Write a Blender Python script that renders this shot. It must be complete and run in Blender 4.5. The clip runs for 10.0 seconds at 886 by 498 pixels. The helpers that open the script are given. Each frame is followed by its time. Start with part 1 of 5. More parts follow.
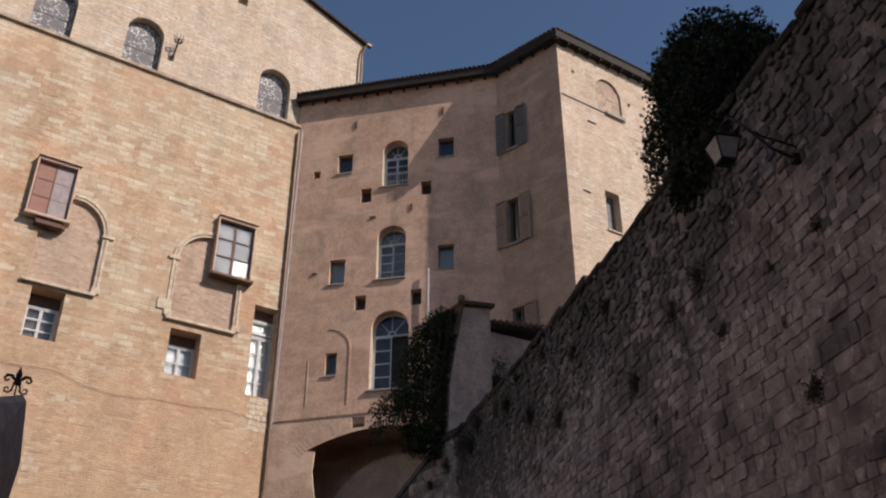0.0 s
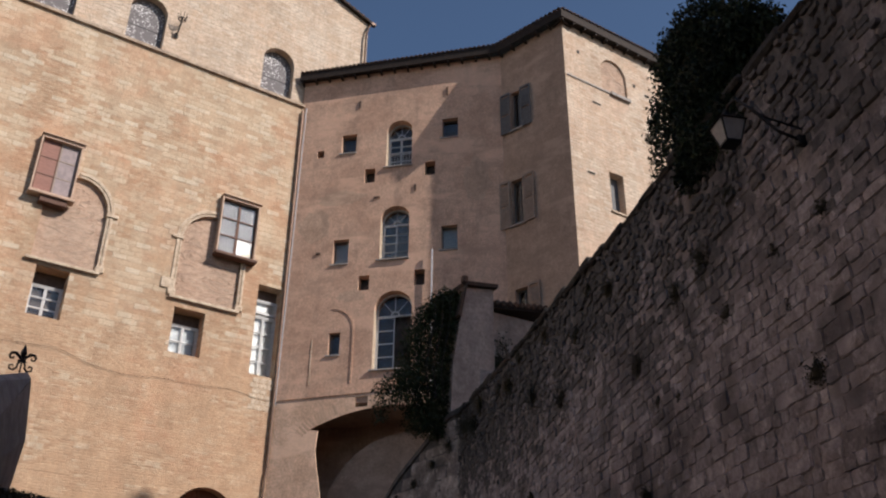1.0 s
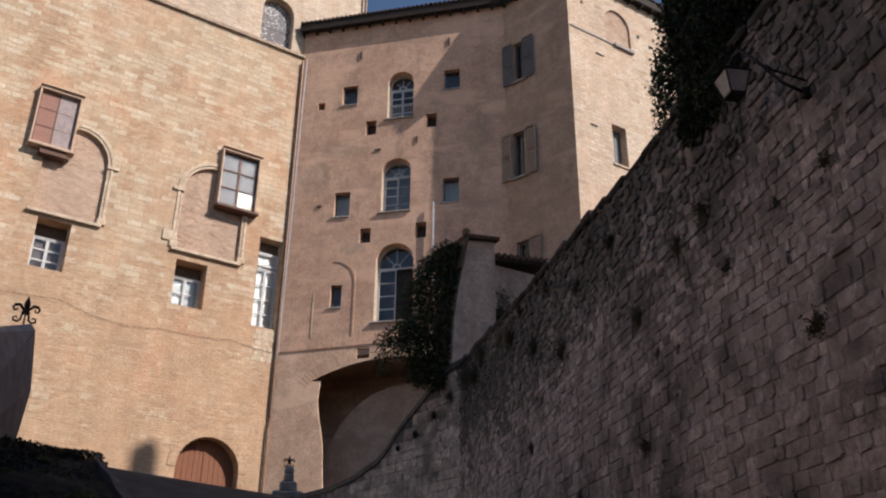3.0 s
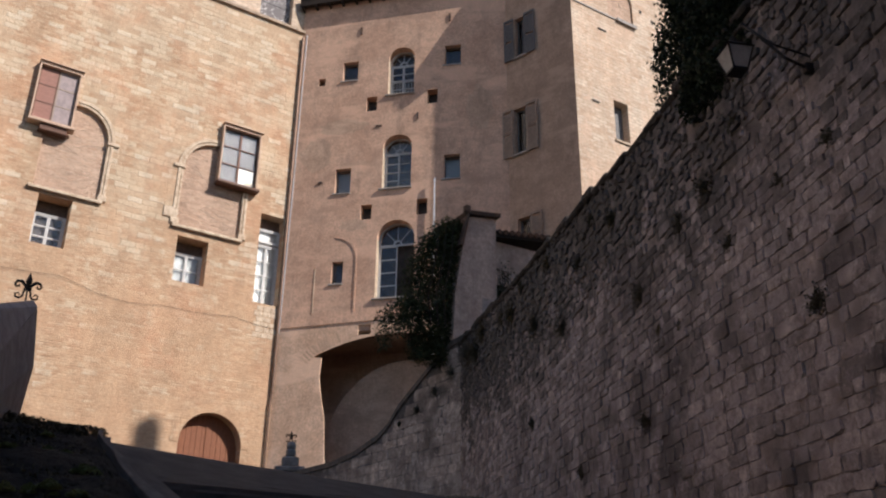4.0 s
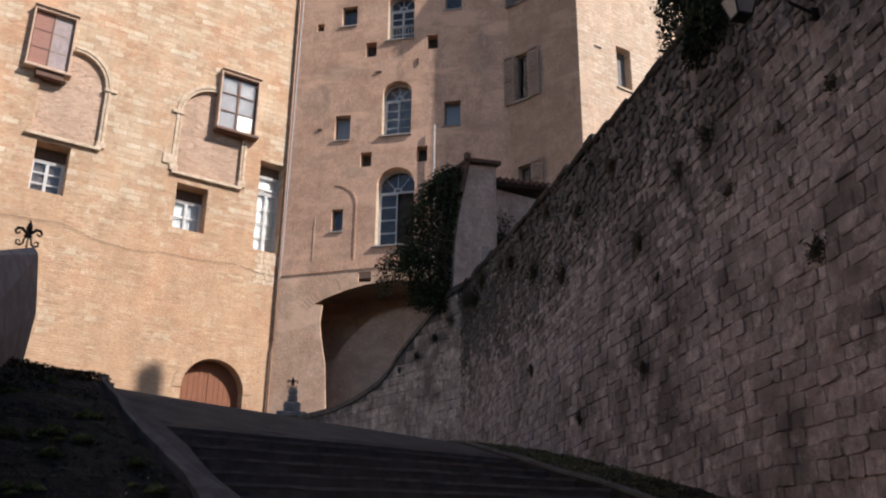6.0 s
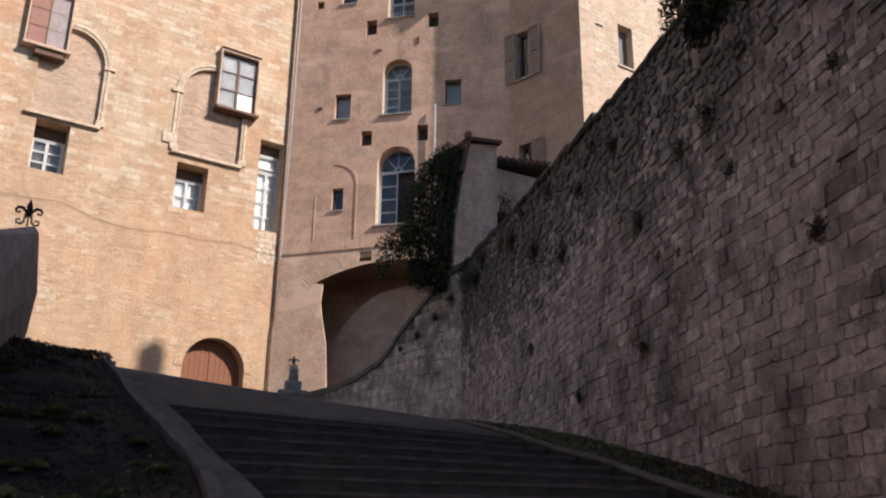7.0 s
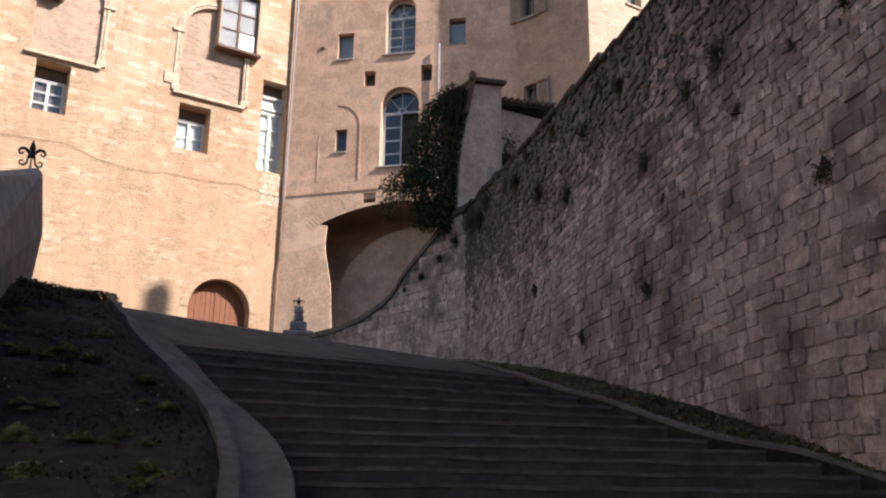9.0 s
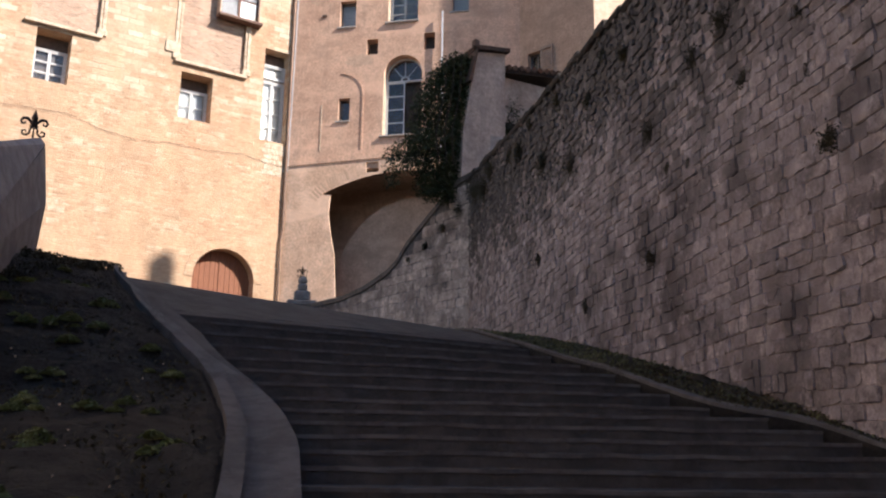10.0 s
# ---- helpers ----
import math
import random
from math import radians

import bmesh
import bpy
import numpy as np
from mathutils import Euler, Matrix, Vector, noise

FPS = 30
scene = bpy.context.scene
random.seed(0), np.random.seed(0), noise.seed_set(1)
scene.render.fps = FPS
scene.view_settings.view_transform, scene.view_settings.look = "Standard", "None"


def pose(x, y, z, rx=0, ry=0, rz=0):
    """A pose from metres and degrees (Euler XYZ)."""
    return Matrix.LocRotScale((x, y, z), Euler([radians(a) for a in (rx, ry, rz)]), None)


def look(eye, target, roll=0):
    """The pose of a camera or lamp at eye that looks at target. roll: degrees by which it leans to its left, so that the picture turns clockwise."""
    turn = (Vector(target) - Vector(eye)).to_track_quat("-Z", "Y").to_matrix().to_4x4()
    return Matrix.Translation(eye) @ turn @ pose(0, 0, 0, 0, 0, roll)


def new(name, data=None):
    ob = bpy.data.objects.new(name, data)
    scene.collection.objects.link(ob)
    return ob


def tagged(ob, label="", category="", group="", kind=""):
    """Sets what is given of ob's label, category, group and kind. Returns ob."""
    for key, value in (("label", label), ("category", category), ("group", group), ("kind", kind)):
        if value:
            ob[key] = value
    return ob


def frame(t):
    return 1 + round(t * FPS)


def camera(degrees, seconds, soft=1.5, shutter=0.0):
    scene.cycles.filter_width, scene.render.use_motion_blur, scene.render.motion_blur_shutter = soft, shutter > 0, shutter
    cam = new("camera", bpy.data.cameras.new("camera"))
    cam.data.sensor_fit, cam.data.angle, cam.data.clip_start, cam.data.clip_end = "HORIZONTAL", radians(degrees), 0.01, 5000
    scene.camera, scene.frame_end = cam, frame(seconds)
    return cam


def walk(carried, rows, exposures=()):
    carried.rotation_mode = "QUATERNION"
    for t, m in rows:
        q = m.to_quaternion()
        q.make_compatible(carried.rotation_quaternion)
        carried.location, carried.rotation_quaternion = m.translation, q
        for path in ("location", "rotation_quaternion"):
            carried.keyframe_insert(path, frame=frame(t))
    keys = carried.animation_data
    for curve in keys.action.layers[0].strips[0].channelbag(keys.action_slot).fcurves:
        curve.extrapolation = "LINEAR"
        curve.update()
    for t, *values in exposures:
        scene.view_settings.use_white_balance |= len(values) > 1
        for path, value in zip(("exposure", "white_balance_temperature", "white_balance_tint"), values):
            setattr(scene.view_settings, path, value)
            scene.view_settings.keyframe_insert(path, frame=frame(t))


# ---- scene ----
cam = camera(52.2, 10.0, soft=2.2)
EYE = (0.0, 0.0, 1.6)
ROWS = [
    (0.0, 0.00, 29.65, 0.00),
    (0.5, 0.07, 28.90, 0.03),
    (1.0, 0.25, 28.42, 0.45),
    (1.5, 0.29, 27.70, 0.48),
    (2.0, 0.29, 26.97, 0.47),
    (2.5, 0.28, 26.11, 0.53),
    (4.0, 0.38, 23.94, 0.58),
    (4.5, 0.38, 22.86, 0.58),
    (5.0, 0.36, 22.17, 0.63),
    (5.5, 0.35, 21.31, 0.64),
    (7.0, 0.37, 19.31, 0.69),
    (7.5, 0.41, 18.35, 0.70),
    (8.0, 0.46, 17.60, 0.75),
    (8.5, 0.50, 16.65, 0.78),
    (9.0, 0.59, 15.61, 0.80),
    (9.5, 0.73, 14.54, 0.76),
    (10.0, 0.79, 13.67, 0.75),
]
# a camera on a tripod: it tilts down where it stands
walk(cam, [(t, pose(*EYE, 90 + pitch, 0, yaw) @ pose(0, 0, 0, 0, 0, roll)) for t, yaw, pitch, roll in ROWS],
     exposures=[(0.0, 0.38, 6000, 11), (2.5, 0.50, 6000, 11), (5.5, 0.74, 6000, 11), (7.5, 0.94, 6000, 11), (10.0, 1.40, 6000, 11)])

# ---- world and sun ----
SUN_AZ, SUN_EL = 116.3, 38.5          # degrees clockwise from the y axis, and above the horizon
sky_world = bpy.data.worlds.new("sky")
scene.world = sky_world
sky_world.use_nodes = True
wn = sky_world.node_tree
for nd in list(wn.nodes):
    wn.nodes.remove(nd)
w_out, w_bg, w_sky = (wn.nodes.new(k) for k in ("ShaderNodeOutputWorld", "ShaderNodeBackground", "ShaderNodeTexSky"))
w_sky.sky_type, w_sky.sun_disc = "NISHITA", False
w_sky.sun_elevation, w_sky.sun_rotation = radians(SUN_EL), radians(SUN_AZ)
w_sky.altitude, w_sky.air_density, w_sky.dust_density = 400, 1.0, 0.6
w_bg.inputs["Strength"].default_value = 0.065
wn.links.new(w_sky.outputs[0], w_bg.inputs[0])
wn.links.new(w_bg.outputs[0], w_out.inputs[0])
sun = new("sun", bpy.data.lights.new("sun", "SUN"))
sun.data.energy, sun.data.angle, sun.data.color = 3.7, radians(0.6), (1.0, 0.88, 0.76)
sun.matrix_world = look((60 * math.sin(radians(SUN_AZ)), 60 * math.cos(radians(SUN_AZ)), 60), (0, 0, 60 - 60 * math.tan(radians(SUN_EL))))


# ---- materials ----
class Mat:
    """A node material built step by step from object coordinates."""

    def __init__(self, name, roughness=0.85, metallic=0.0):
        self.m = bpy.data.materials.new(name)
        self.m.use_nodes = True
        self.t = self.m.node_tree
        self.b = next(n for n in self.t.nodes if n.type == "BSDF_PRINCIPLED")
        self.b.inputs["Roughness"].default_value = roughness
        self.b.inputs["Metallic"].default_value = metallic
        self.b.inputs["Specular IOR Level"].default_value = 0.25
        self.co = self.t.nodes.new("ShaderNodeTexCoord").outputs["Object"]

    def add(self, kind, **values):
        n = self.t.nodes.new(kind)
        for k, v in values.items():
            n.inputs[k.replace("_", " ")].default_value = v
        return n

    def link(self, a, b):
        self.t.links.new(a, b)

    def flat(self):
        """Object x and z as the plane of a wall."""
        s, c = self.add("ShaderNodeSeparateXYZ"), self.add("ShaderNodeCombineXYZ")
        self.link(self.co, s.inputs[0])
        self.link(s.outputs["X"], c.inputs["X"])
        self.link(s.outputs["Z"], c.inputs["Y"])
        return c.outputs[0]

    def noise(self, scale, detail=6.0, rough=0.6, stretch=None, vec=None):
        n = self.add("ShaderNodeTexNoise", Scale=scale, Detail=detail, Roughness=rough)
        v = vec or self.co
        if stretch:
            mp = self.add("ShaderNodeMapping", Scale=stretch)
            self.link(v, mp.inputs[0])
            v = mp.outputs[0]
        self.link(v, n.inputs["Vector"])
        wide = self.add("ShaderNodeMapRange", From_Min=0.27, From_Max=0.73)
        self.link(n.outputs["Fac"], wide.inputs[0])
        return wide.outputs[0]

    def ramp(self, fac, *stops):
        r = self.add("ShaderNodeValToRGB")
        e = r.color_ramp.elements
        while len(e) < len(stops):
            e.new(0.5)
        for el, (p, c) in zip(e, stops):
            el.position, el.color = p, ((c, c, c, 1) if isinstance(c, (int, float)) else (*c, 1))
        self.link(fac, r.inputs[0])
        return r.outputs[0]

    def mix(self, fac, a, b, how="MIX"):
        n = self.t.nodes.new("ShaderNodeMix")
        n.data_type, n.blend_type = "RGBA", how
        for v, s in ((fac, n.inputs[0]), (a, n.inputs[6]), (b, n.inputs[7])):
            if isinstance(v, (int, float)):
                s.default_value = v
            elif isinstance(v, tuple):
                s.default_value = (*v, 1)
            else:
                self.link(v, s)
        return n.outputs[2]

    def bump(self, height, strength=0.4, distance=0.02):
        n = self.add("ShaderNodeBump", Strength=strength, Distance=distance)
        self.link(height, n.inputs["Height"])
        prev = self.b.inputs["Normal"].links
        if prev:
            self.link(prev[0].from_socket, n.inputs["Normal"])
        self.link(n.outputs[0], self.b.inputs["Normal"])
        return self

    def colour(self, c):
        if isinstance(c, tuple):
            self.b.inputs["Base Color"].default_value = (*c, 1)
        else:
            self.link(c, self.b.inputs["Base Color"])
        return self

    def per_island(self, c, amount=0.3):
        i = self.add("ShaderNodeNewGeometry").outputs["Random Per Island"]
        return self.mix(1.0, c, self.ramp(i, (0.0, 1 - amount), (1.0, 1 + amount * 0.6)), "MULTIPLY")


def masonry(name, cols, mortar, width, height, stain, offset=0.5, bump=1.0, plaster=None, warp=0.07, joint=0.012, relief=1.0):
    """Coursed masonry on a wall plane: small bricks or stones, mortar, stains, and worn patches of plaster."""
    m = Mat(name, 0.9)
    v = m.flat()
    wob = m.add("ShaderNodeTexNoise", Scale=1.6, Detail=6.0, Roughness=0.7)
    m.link(v, wob.inputs["Vector"])
    vm = m.t.nodes.new("ShaderNodeVectorMath")
    vm.operation = "MULTIPLY_ADD"
    m.link(wob.outputs["Color"], vm.inputs[0])
    vm.inputs[1].default_value = (warp, warp, 0)
    m.link(v, vm.inputs[2])
    br = m.add("ShaderNodeTexBrick", Scale=1.0, Mortar_Size=joint, Mortar_Smooth=0.3, Bias=0.0, Brick_Width=width, Row_Height=height)
    br.offset = offset
    br.inputs["Color1"].default_value, br.inputs["Color2"].default_value = (0, 0, 0, 1), (1, 1, 1, 1)
    br.inputs["Mortar"].default_value = (0.5, 0.5, 0.5, 1)
    m.link(vm.outputs[0], br.inputs["Vector"])
    big = m.add("ShaderNodeTexBrick", Scale=1.0, Mortar_Size=0.01, Mortar_Smooth=0.2, Bias=0.0, Brick_Width=width * 1.7, Row_Height=height * 2)
    big.offset = 0.37
    big.inputs["Color1"].default_value, big.inputs["Color2"].default_value, big.inputs["Mortar"].default_value = (0, 0, 0, 1), (1, 1, 1, 1), (0.4, 0.4, 0.4, 1)
    m.link(vm.outputs[0], big.inputs["Vector"])
    base = m.ramp(br.outputs["Color"], *[(i / (len(cols) - 1), c) for i, c in enumerate(cols)])
    base = m.mix(m.ramp(big.outputs["Color"], (0.70, 0.0), (0.90, 0.7)), base, cols[-1])
    base = m.mix(m.ramp(big.outputs["Color"], (0.04, 0.6), (0.14, 0.0)), base, cols[0])
    col = m.mix(m.ramp(m.noise(0.33, 6, 0.62), (0.42, 0.0), (0.60, 1.0)), base, m.mix(0.55, base, stain))
    col = m.mix(m.ramp(m.noise(1.7, 8, 0.7), (0.35, 0.0), (0.75, 0.55)), col, cols[-1])
    col = m.mix(1.0, col, m.ramp(m.noise(0.9, 7, 0.72, (1, 1, 0.35)), (0.25, 0.86), (0.7, 1.06)), "MULTIPLY")
    col = m.mix(1.0, col, m.ramp(m.noise(8, 6, 0.75, (0.6, 0.6, 1.5)), (0.25, 0.84), (0.75, 1.10)), "MULTIPLY")
    col = m.mix(m.ramp(m.noise(3.2, 8, 0.75, (0.55, 0.55, 2.6)), (0.64, 0.0), (0.80, 0.75)), col, tuple(min(0.8, 1.18 * k) for k in cols[-1]))
    col = m.mix(m.ramp(m.noise(2.6, 9, 0.78, (0.6, 0.6, 3.0)), (0.72, 0.0), (0.84, 0.5)), col, tuple(0.6 * k for k in cols[0]))
    col = m.mix(m.ramp(br.outputs["Fac"], (0.0, 0.0), (1.0, 0.6)), col, mortar)
    h = br.outputs["Fac"]
    if plaster:
        pz = m.add("ShaderNodeSeparateXYZ")
        m.link(m.co, pz.inputs[0])
        mr = m.add("ShaderNodeMapRange", From_Min=plaster[2], From_Max=plaster[2] + 7.0, To_Min=0.16, To_Max=-0.05)
        m.link(pz.outputs["Z"], mr.inputs[0])
        ad = m.t.nodes.new("ShaderNodeMath")
        m.link(m.noise(0.45, 8, 0.66), ad.inputs[0])
        m.link(mr.outputs[0], ad.inputs[1])
        pf = m.ramp(ad.outputs[0], (plaster[1], 0.0), (plaster[1] + 0.14, 0.72))
        pc = m.mix(1.0, plaster[0], m.ramp(m.noise(2.3, 7, 0.7), (0.3, 0.8), (0.7, 1.1)), "MULTIPLY")
        col = m.mix(pf, col, pc)
    m.colour(col)
    m.bump(m.ramp(h, (0.0, 1.0), (1.0, 0.0)), bump * relief, 0.03)
    m.bump(br.outputs["Color"], 0.8 * relief, 0.025)
    m.bump(m.noise(7, 8, 0.8), 0.5 * relief, 0.04)
    return m.m


def stucco(name, a, b, dirt, scale=0.5):
    m = Mat(name, 0.92)
    c = m.mix(m.ramp(m.noise(scale, 8, 0.65), (0.35, 0.0), (0.65, 1.0)), a, b)
    c = m.mix(m.ramp(m.noise(0.8, 9, 0.75, (1, 1, 0.3)), (0.52, 0.0), (0.78, 0.75)), c, dirt)
    c = m.mix(1.0, c, m.ramp(m.noise(2.2, 9, 0.8), (0.3, 0.86), (0.7, 1.08)), "MULTIPLY")
    c = m.mix(1.0, c, m.ramp(m.noise(11, 5, 0.7), (0.3, 0.84), (0.7, 1.08)), "MULTIPLY")
    c = m.mix(m.ramp(m.noise(1.3, 10, 0.85), (0.66, 0.0), (0.76, 0.45)), c, dirt)
    c = m.mix(m.ramp(m.noise(0.5, 5, 0.62, (0.55, 0.55, 1.4)), (0.55, 0.0), (0.74, 0.6)), c, tuple(1.16 * k for k in a))
    c = m.mix(m.ramp(m.noise(0.6, 6, 0.64, (0.5, 0.5, 1.7)), (0.62, 0.0), (0.78, 0.5)), c, dirt)
    m.colour(c).bump(m.noise(3, 9, 0.7), 0.22, 0.03)
    return m.m


def plain(name, a, b, scale, roughness=0.8, metallic=0.0, bump=0.3, dist=0.01, stretch=None):
    m = Mat(name, roughness, metallic)
    m.colour(m.mix(m.ramp(m.noise(scale, 7, 0.7, stretch), (0.3, 0.0), (0.7, 1.0)), a, b)).bump(m.noise(scale * 4, 6, 0.7, stretch), bump, dist)
    return m.m


def pieces(name, a, b, dirt, scale, amount=0.35, island=False, roughness=0.9, bump=0.6, blotch=False, lichen_shade=None):
    """Loose or laid pieces whose tone differs from one to the next."""
    m = Mat(name, roughness)
    if blotch:
        m.co = m.add("ShaderNodeNewGeometry").outputs["Position"]
    c = m.mix(m.ramp(m.noise(scale, 7, 0.7), (0.3, 0.0), (0.7, 1.0)), a, b)
    c = m.mix(m.ramp(m.noise(0.8, 6, 0.7), (0.5, 0.0), (0.72, 0.8)), c, dirt)
    if blotch:
        c = m.mix(m.ramp(m.noise(0.75, 9, 0.72), (0.52, 0.0), (0.72, 0.7)), c, tuple(0.45 * k for k in dirt))
        c = m.mix(m.ramp(m.noise(4.4, 9, 0.75), (0.60, 0.0), (0.78, 0.7)), c, tuple(min(0.75, 1.35 * k) for k in a))
        c = m.mix(1.0, c, m.ramp(m.noise(12, 6, 0.8), (0.25, 0.65), (0.75, 1.25)), "MULTIPLY")
    own = m.add("ShaderNodeNewGeometry").outputs["Random Per Island"] if island else m.add("ShaderNodeObjectInfo").outputs["Random"]
    c = m.mix(1.0, c, m.ramp(own, (0.0, 1 - amount), (1.0, 1 + amount * 0.6)), "MULTIPLY")
    if lichen_shade:
        # black lichens plus painted shade, thickening towards the wall top, more on some stones
        sep, mr = m.add("ShaderNodeSeparateXYZ"), m.add("ShaderNodeMapRange", From_Min=lichen_shade[0], From_Max=lichen_shade[1], To_Min=-0.46, To_Max=0.50)
        take, one, two = m.add("ShaderNodeMapRange", To_Min=0.28, To_Max=-0.24), m.t.nodes.new("ShaderNodeMath"), m.t.nodes.new("ShaderNodeMath")
        m.link(m.co, sep.inputs[0])
        m.link(sep.outputs["Z"], mr.inputs[0])
        m.link(own, take.inputs[0])
        m.link(mr.outputs[0], one.inputs[0])
        m.link(take.outputs[0], one.inputs[1])
        m.link(one.outputs[0], two.inputs[0])
        m.link(m.noise(1.1, 8, 0.72, (1, 1, 0.45)), two.inputs[1])
        c = m.mix(m.ramp(two.outputs[0], (0.45, 0.0), (0.85, 0.9)), c, m.mix(m.noise(9, 5, 0.7), (0.032, 0.03, 0.028), (0.17, 0.153, 0.142)))
    m.colour(c).bump(m.noise(scale * 3, 8, 0.75), bump, 0.02)
    return m.m


def palace_masonry(name):
    """Tan brickwork with ragged zones of pale limestone blocks high up and a worn plaster skin low down."""
    m = Mat(name, 0.92)
    v = m.flat()
    wob = m.add("ShaderNodeTexNoise", Scale=1.3, Detail=7.0, Roughness=0.7)
    m.link(v, wob.inputs["Vector"])
    vm = m.t.nodes.new("ShaderNodeVectorMath")
    vm.operation = "MULTIPLY_ADD"
    m.link(wob.outputs["Color"], vm.inputs[0])
    vm.inputs[1].default_value = (0.11, 0.06, 0)
    m.link(v, vm.inputs[2])

    def courses(width, height, joint, offset):
        b = m.add("ShaderNodeTexBrick", Scale=1.0, Mortar_Size=joint, Mortar_Smooth=0.5, Bias=0.0, Brick_Width=width, Row_Height=height)
        b.offset = offset
        b.inputs["Color1"].default_value, b.inputs["Color2"].default_value, b.inputs["Mortar"].default_value = (0, 0, 0, 1), (1, 1, 1, 1), (0.5, 0.5, 0.5, 1)
        m.link(vm.outputs[0], b.inputs["Vector"])
        return b
    fine, block = courses(0.34, 0.105, 0.014, 0.5), courses(0.62, 0.25, 0.02, 0.41)
    sep = m.add("ShaderNodeSeparateXYZ")
    m.link(m.co, sep.inputs[0])

    def over(z0, z1, lo, hi):
        r = m.add("ShaderNodeMapRange", From_Min=z0, From_Max=z1, To_Min=lo, To_Max=hi)
        m.link(sep.outputs["Z"], r.inputs[0])
        return r.outputs[0]

    def plus(a, b, how="ADD"):
        n = m.t.nodes.new("ShaderNodeMath")
        n.operation = how
        for k, x in enumerate((a, b)):
            if isinstance(x, float):
                n.inputs[k].default_value = x
            else:
                m.link(x, n.inputs[k])
        return n.outputs[0]
    brick = m.ramp(fine.outputs["Color"], (0.0, (0.443, 0.277, 0.169)), (0.35, (0.509, 0.338, 0.215)), (0.75, (0.541, 0.378, 0.245)), (1.0, (0.585, 0.440, 0.304)))
    brick = m.mix(m.ramp(fine.outputs["Fac"], (0.0, 0.0), (1.0, 0.45)), brick, (0.443, 0.317, 0.211))
    stone = m.ramp(block.outputs["Color"], (0.0, (0.496, 0.352, 0.233)), (0.4, (0.563, 0.418, 0.283)), (0.8, (0.612, 0.484, 0.342)), (1.0, (0.647, 0.536, 0.401)))
    stone = m.mix(m.ramp(block.outputs["Fac"], (0.0, 0.0), (1.0, 0.55)), stone, (0.417, 0.295, 0.199))
    zone = plus(plus(m.noise(0.22, 5, 0.6), over(13.0, 28.0, -0.20, 0.27)), plus(block.outputs["Color"], 0.26, "MULTIPLY"))
    zone = m.ramp(zone, (0.60, 0.0), (0.70, 1.0))
    col = m.mix(zone, brick, stone)
    lone = plus(plus(block.outputs["Color"], 0.75, "MULTIPLY"), plus(m.noise(0.8, 5, 0.6), 0.35, "MULTIPLY"))
    col = m.mix(m.ramp(lone, (0.86, 0.0), (0.93, 0.5)), col, (0.638, 0.528, 0.388))
    col = m.mix(m.ramp(m.noise(0.30, 7, 0.66), (0.50, 0.0), (0.70, 0.75)), col, m.mix(0.5, col, (0.550, 0.291, 0.169)))
    skin = m.ramp(plus(m.noise(0.5, 8, 0.68), over(9.0, 24.0, 0.20, -0.20)), (0.50, 0.0), (0.66, 0.72))
    col = m.mix(skin, col, m.mix(m.noise(1.6, 7, 0.7), (0.500, 0.317, 0.192), (0.563, 0.383, 0.245)))
    col = m.mix(1.0, col, m.ramp(m.noise(0.8, 8, 0.72, (1, 1, 0.4)), (0.25, 0.86), (0.7, 1.06)), "MULTIPLY")
    col = m.mix(1.0, col, m.ramp(m.noise(9, 6, 0.78, (0.7, 0.7, 1.5)), (0.25, 0.88), (0.75, 1.08)), "MULTIPLY")
    chip = m.noise(3.4, 7, 0.72, (0.55, 0.55, 2.4))
    col = m.mix(m.ramp(chip, (0.76, 0.0), (0.86, 0.8)), col, (0.656, 0.554, 0.422))
    dash = m.noise(2.3, 8, 0.75, (0.6, 0.6, 4.5))
    col = m.mix(m.ramp(dash, (0.76, 0.0), (0.86, 0.75)), col, (0.27, 0.165, 0.105))
    m.colour(col)
    m.bump(m.mix(zone, m.ramp(fine.outputs["Fac"], (0.0, 1.0), (1.0, 0.0)), m.ramp(block.outputs["Fac"], (0.0, 1.0), (1.0, 0.0))), 0.5, 0.022)
    m.bump(block.outputs["Color"], 0.5, 0.02)
    m.bump(m.ramp(dash, (0.74, 1.0), (0.86, 0.0)), 0.6, 0.03)
    m.bump(m.noise(7, 8, 0.8), 0.45, 0.03)
    return m.m


BRICK_WALL = palace_masonry("old brick and stone")
PALE_STONE = masonry("pale limestone blocks", [(0.53, 0.395, 0.28), (0.61, 0.475, 0.35), (0.68, 0.565, 0.445)], (0.42, 0.31, 0.22), 0.50, 0.22, (0.60, 0.43, 0.30), warp=0.07, joint=0.016, relief=0.75)
END_STONE = masonry("warm rubble stone and brick", [(0.50, 0.35, 0.24), (0.61, 0.46, 0.335), (0.72, 0.60, 0.47)], (0.46, 0.335, 0.24), 0.44, 0.17, (0.62, 0.43, 0.30), warp=0.14, joint=0.02, relief=0.8, plaster=((0.63, 0.455, 0.33), 0.63, 20.0))
NICHE_BRICK = masonry("brick infill", [(0.44, 0.285, 0.20), (0.52, 0.36, 0.26), (0.58, 0.42, 0.315)], (0.56, 0.42, 0.31), 0.28, 0.08, (0.50, 0.325, 0.23), joint=0.014)
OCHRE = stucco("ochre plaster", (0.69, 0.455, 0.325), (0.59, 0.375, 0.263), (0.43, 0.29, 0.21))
# darker copy of the ochre plaster, with the shade in the colour
SHADED_OCHRE = stucco("ochre plaster darkened for shade", (0.50, 0.36, 0.268), (0.43, 0.305, 0.225), (0.34, 0.245, 0.185))
LOWER_STONE = stucco("bare weathered lower wall", (0.75, 0.53, 0.385), (0.66, 0.45, 0.315), (0.54, 0.365, 0.255), 0.9)
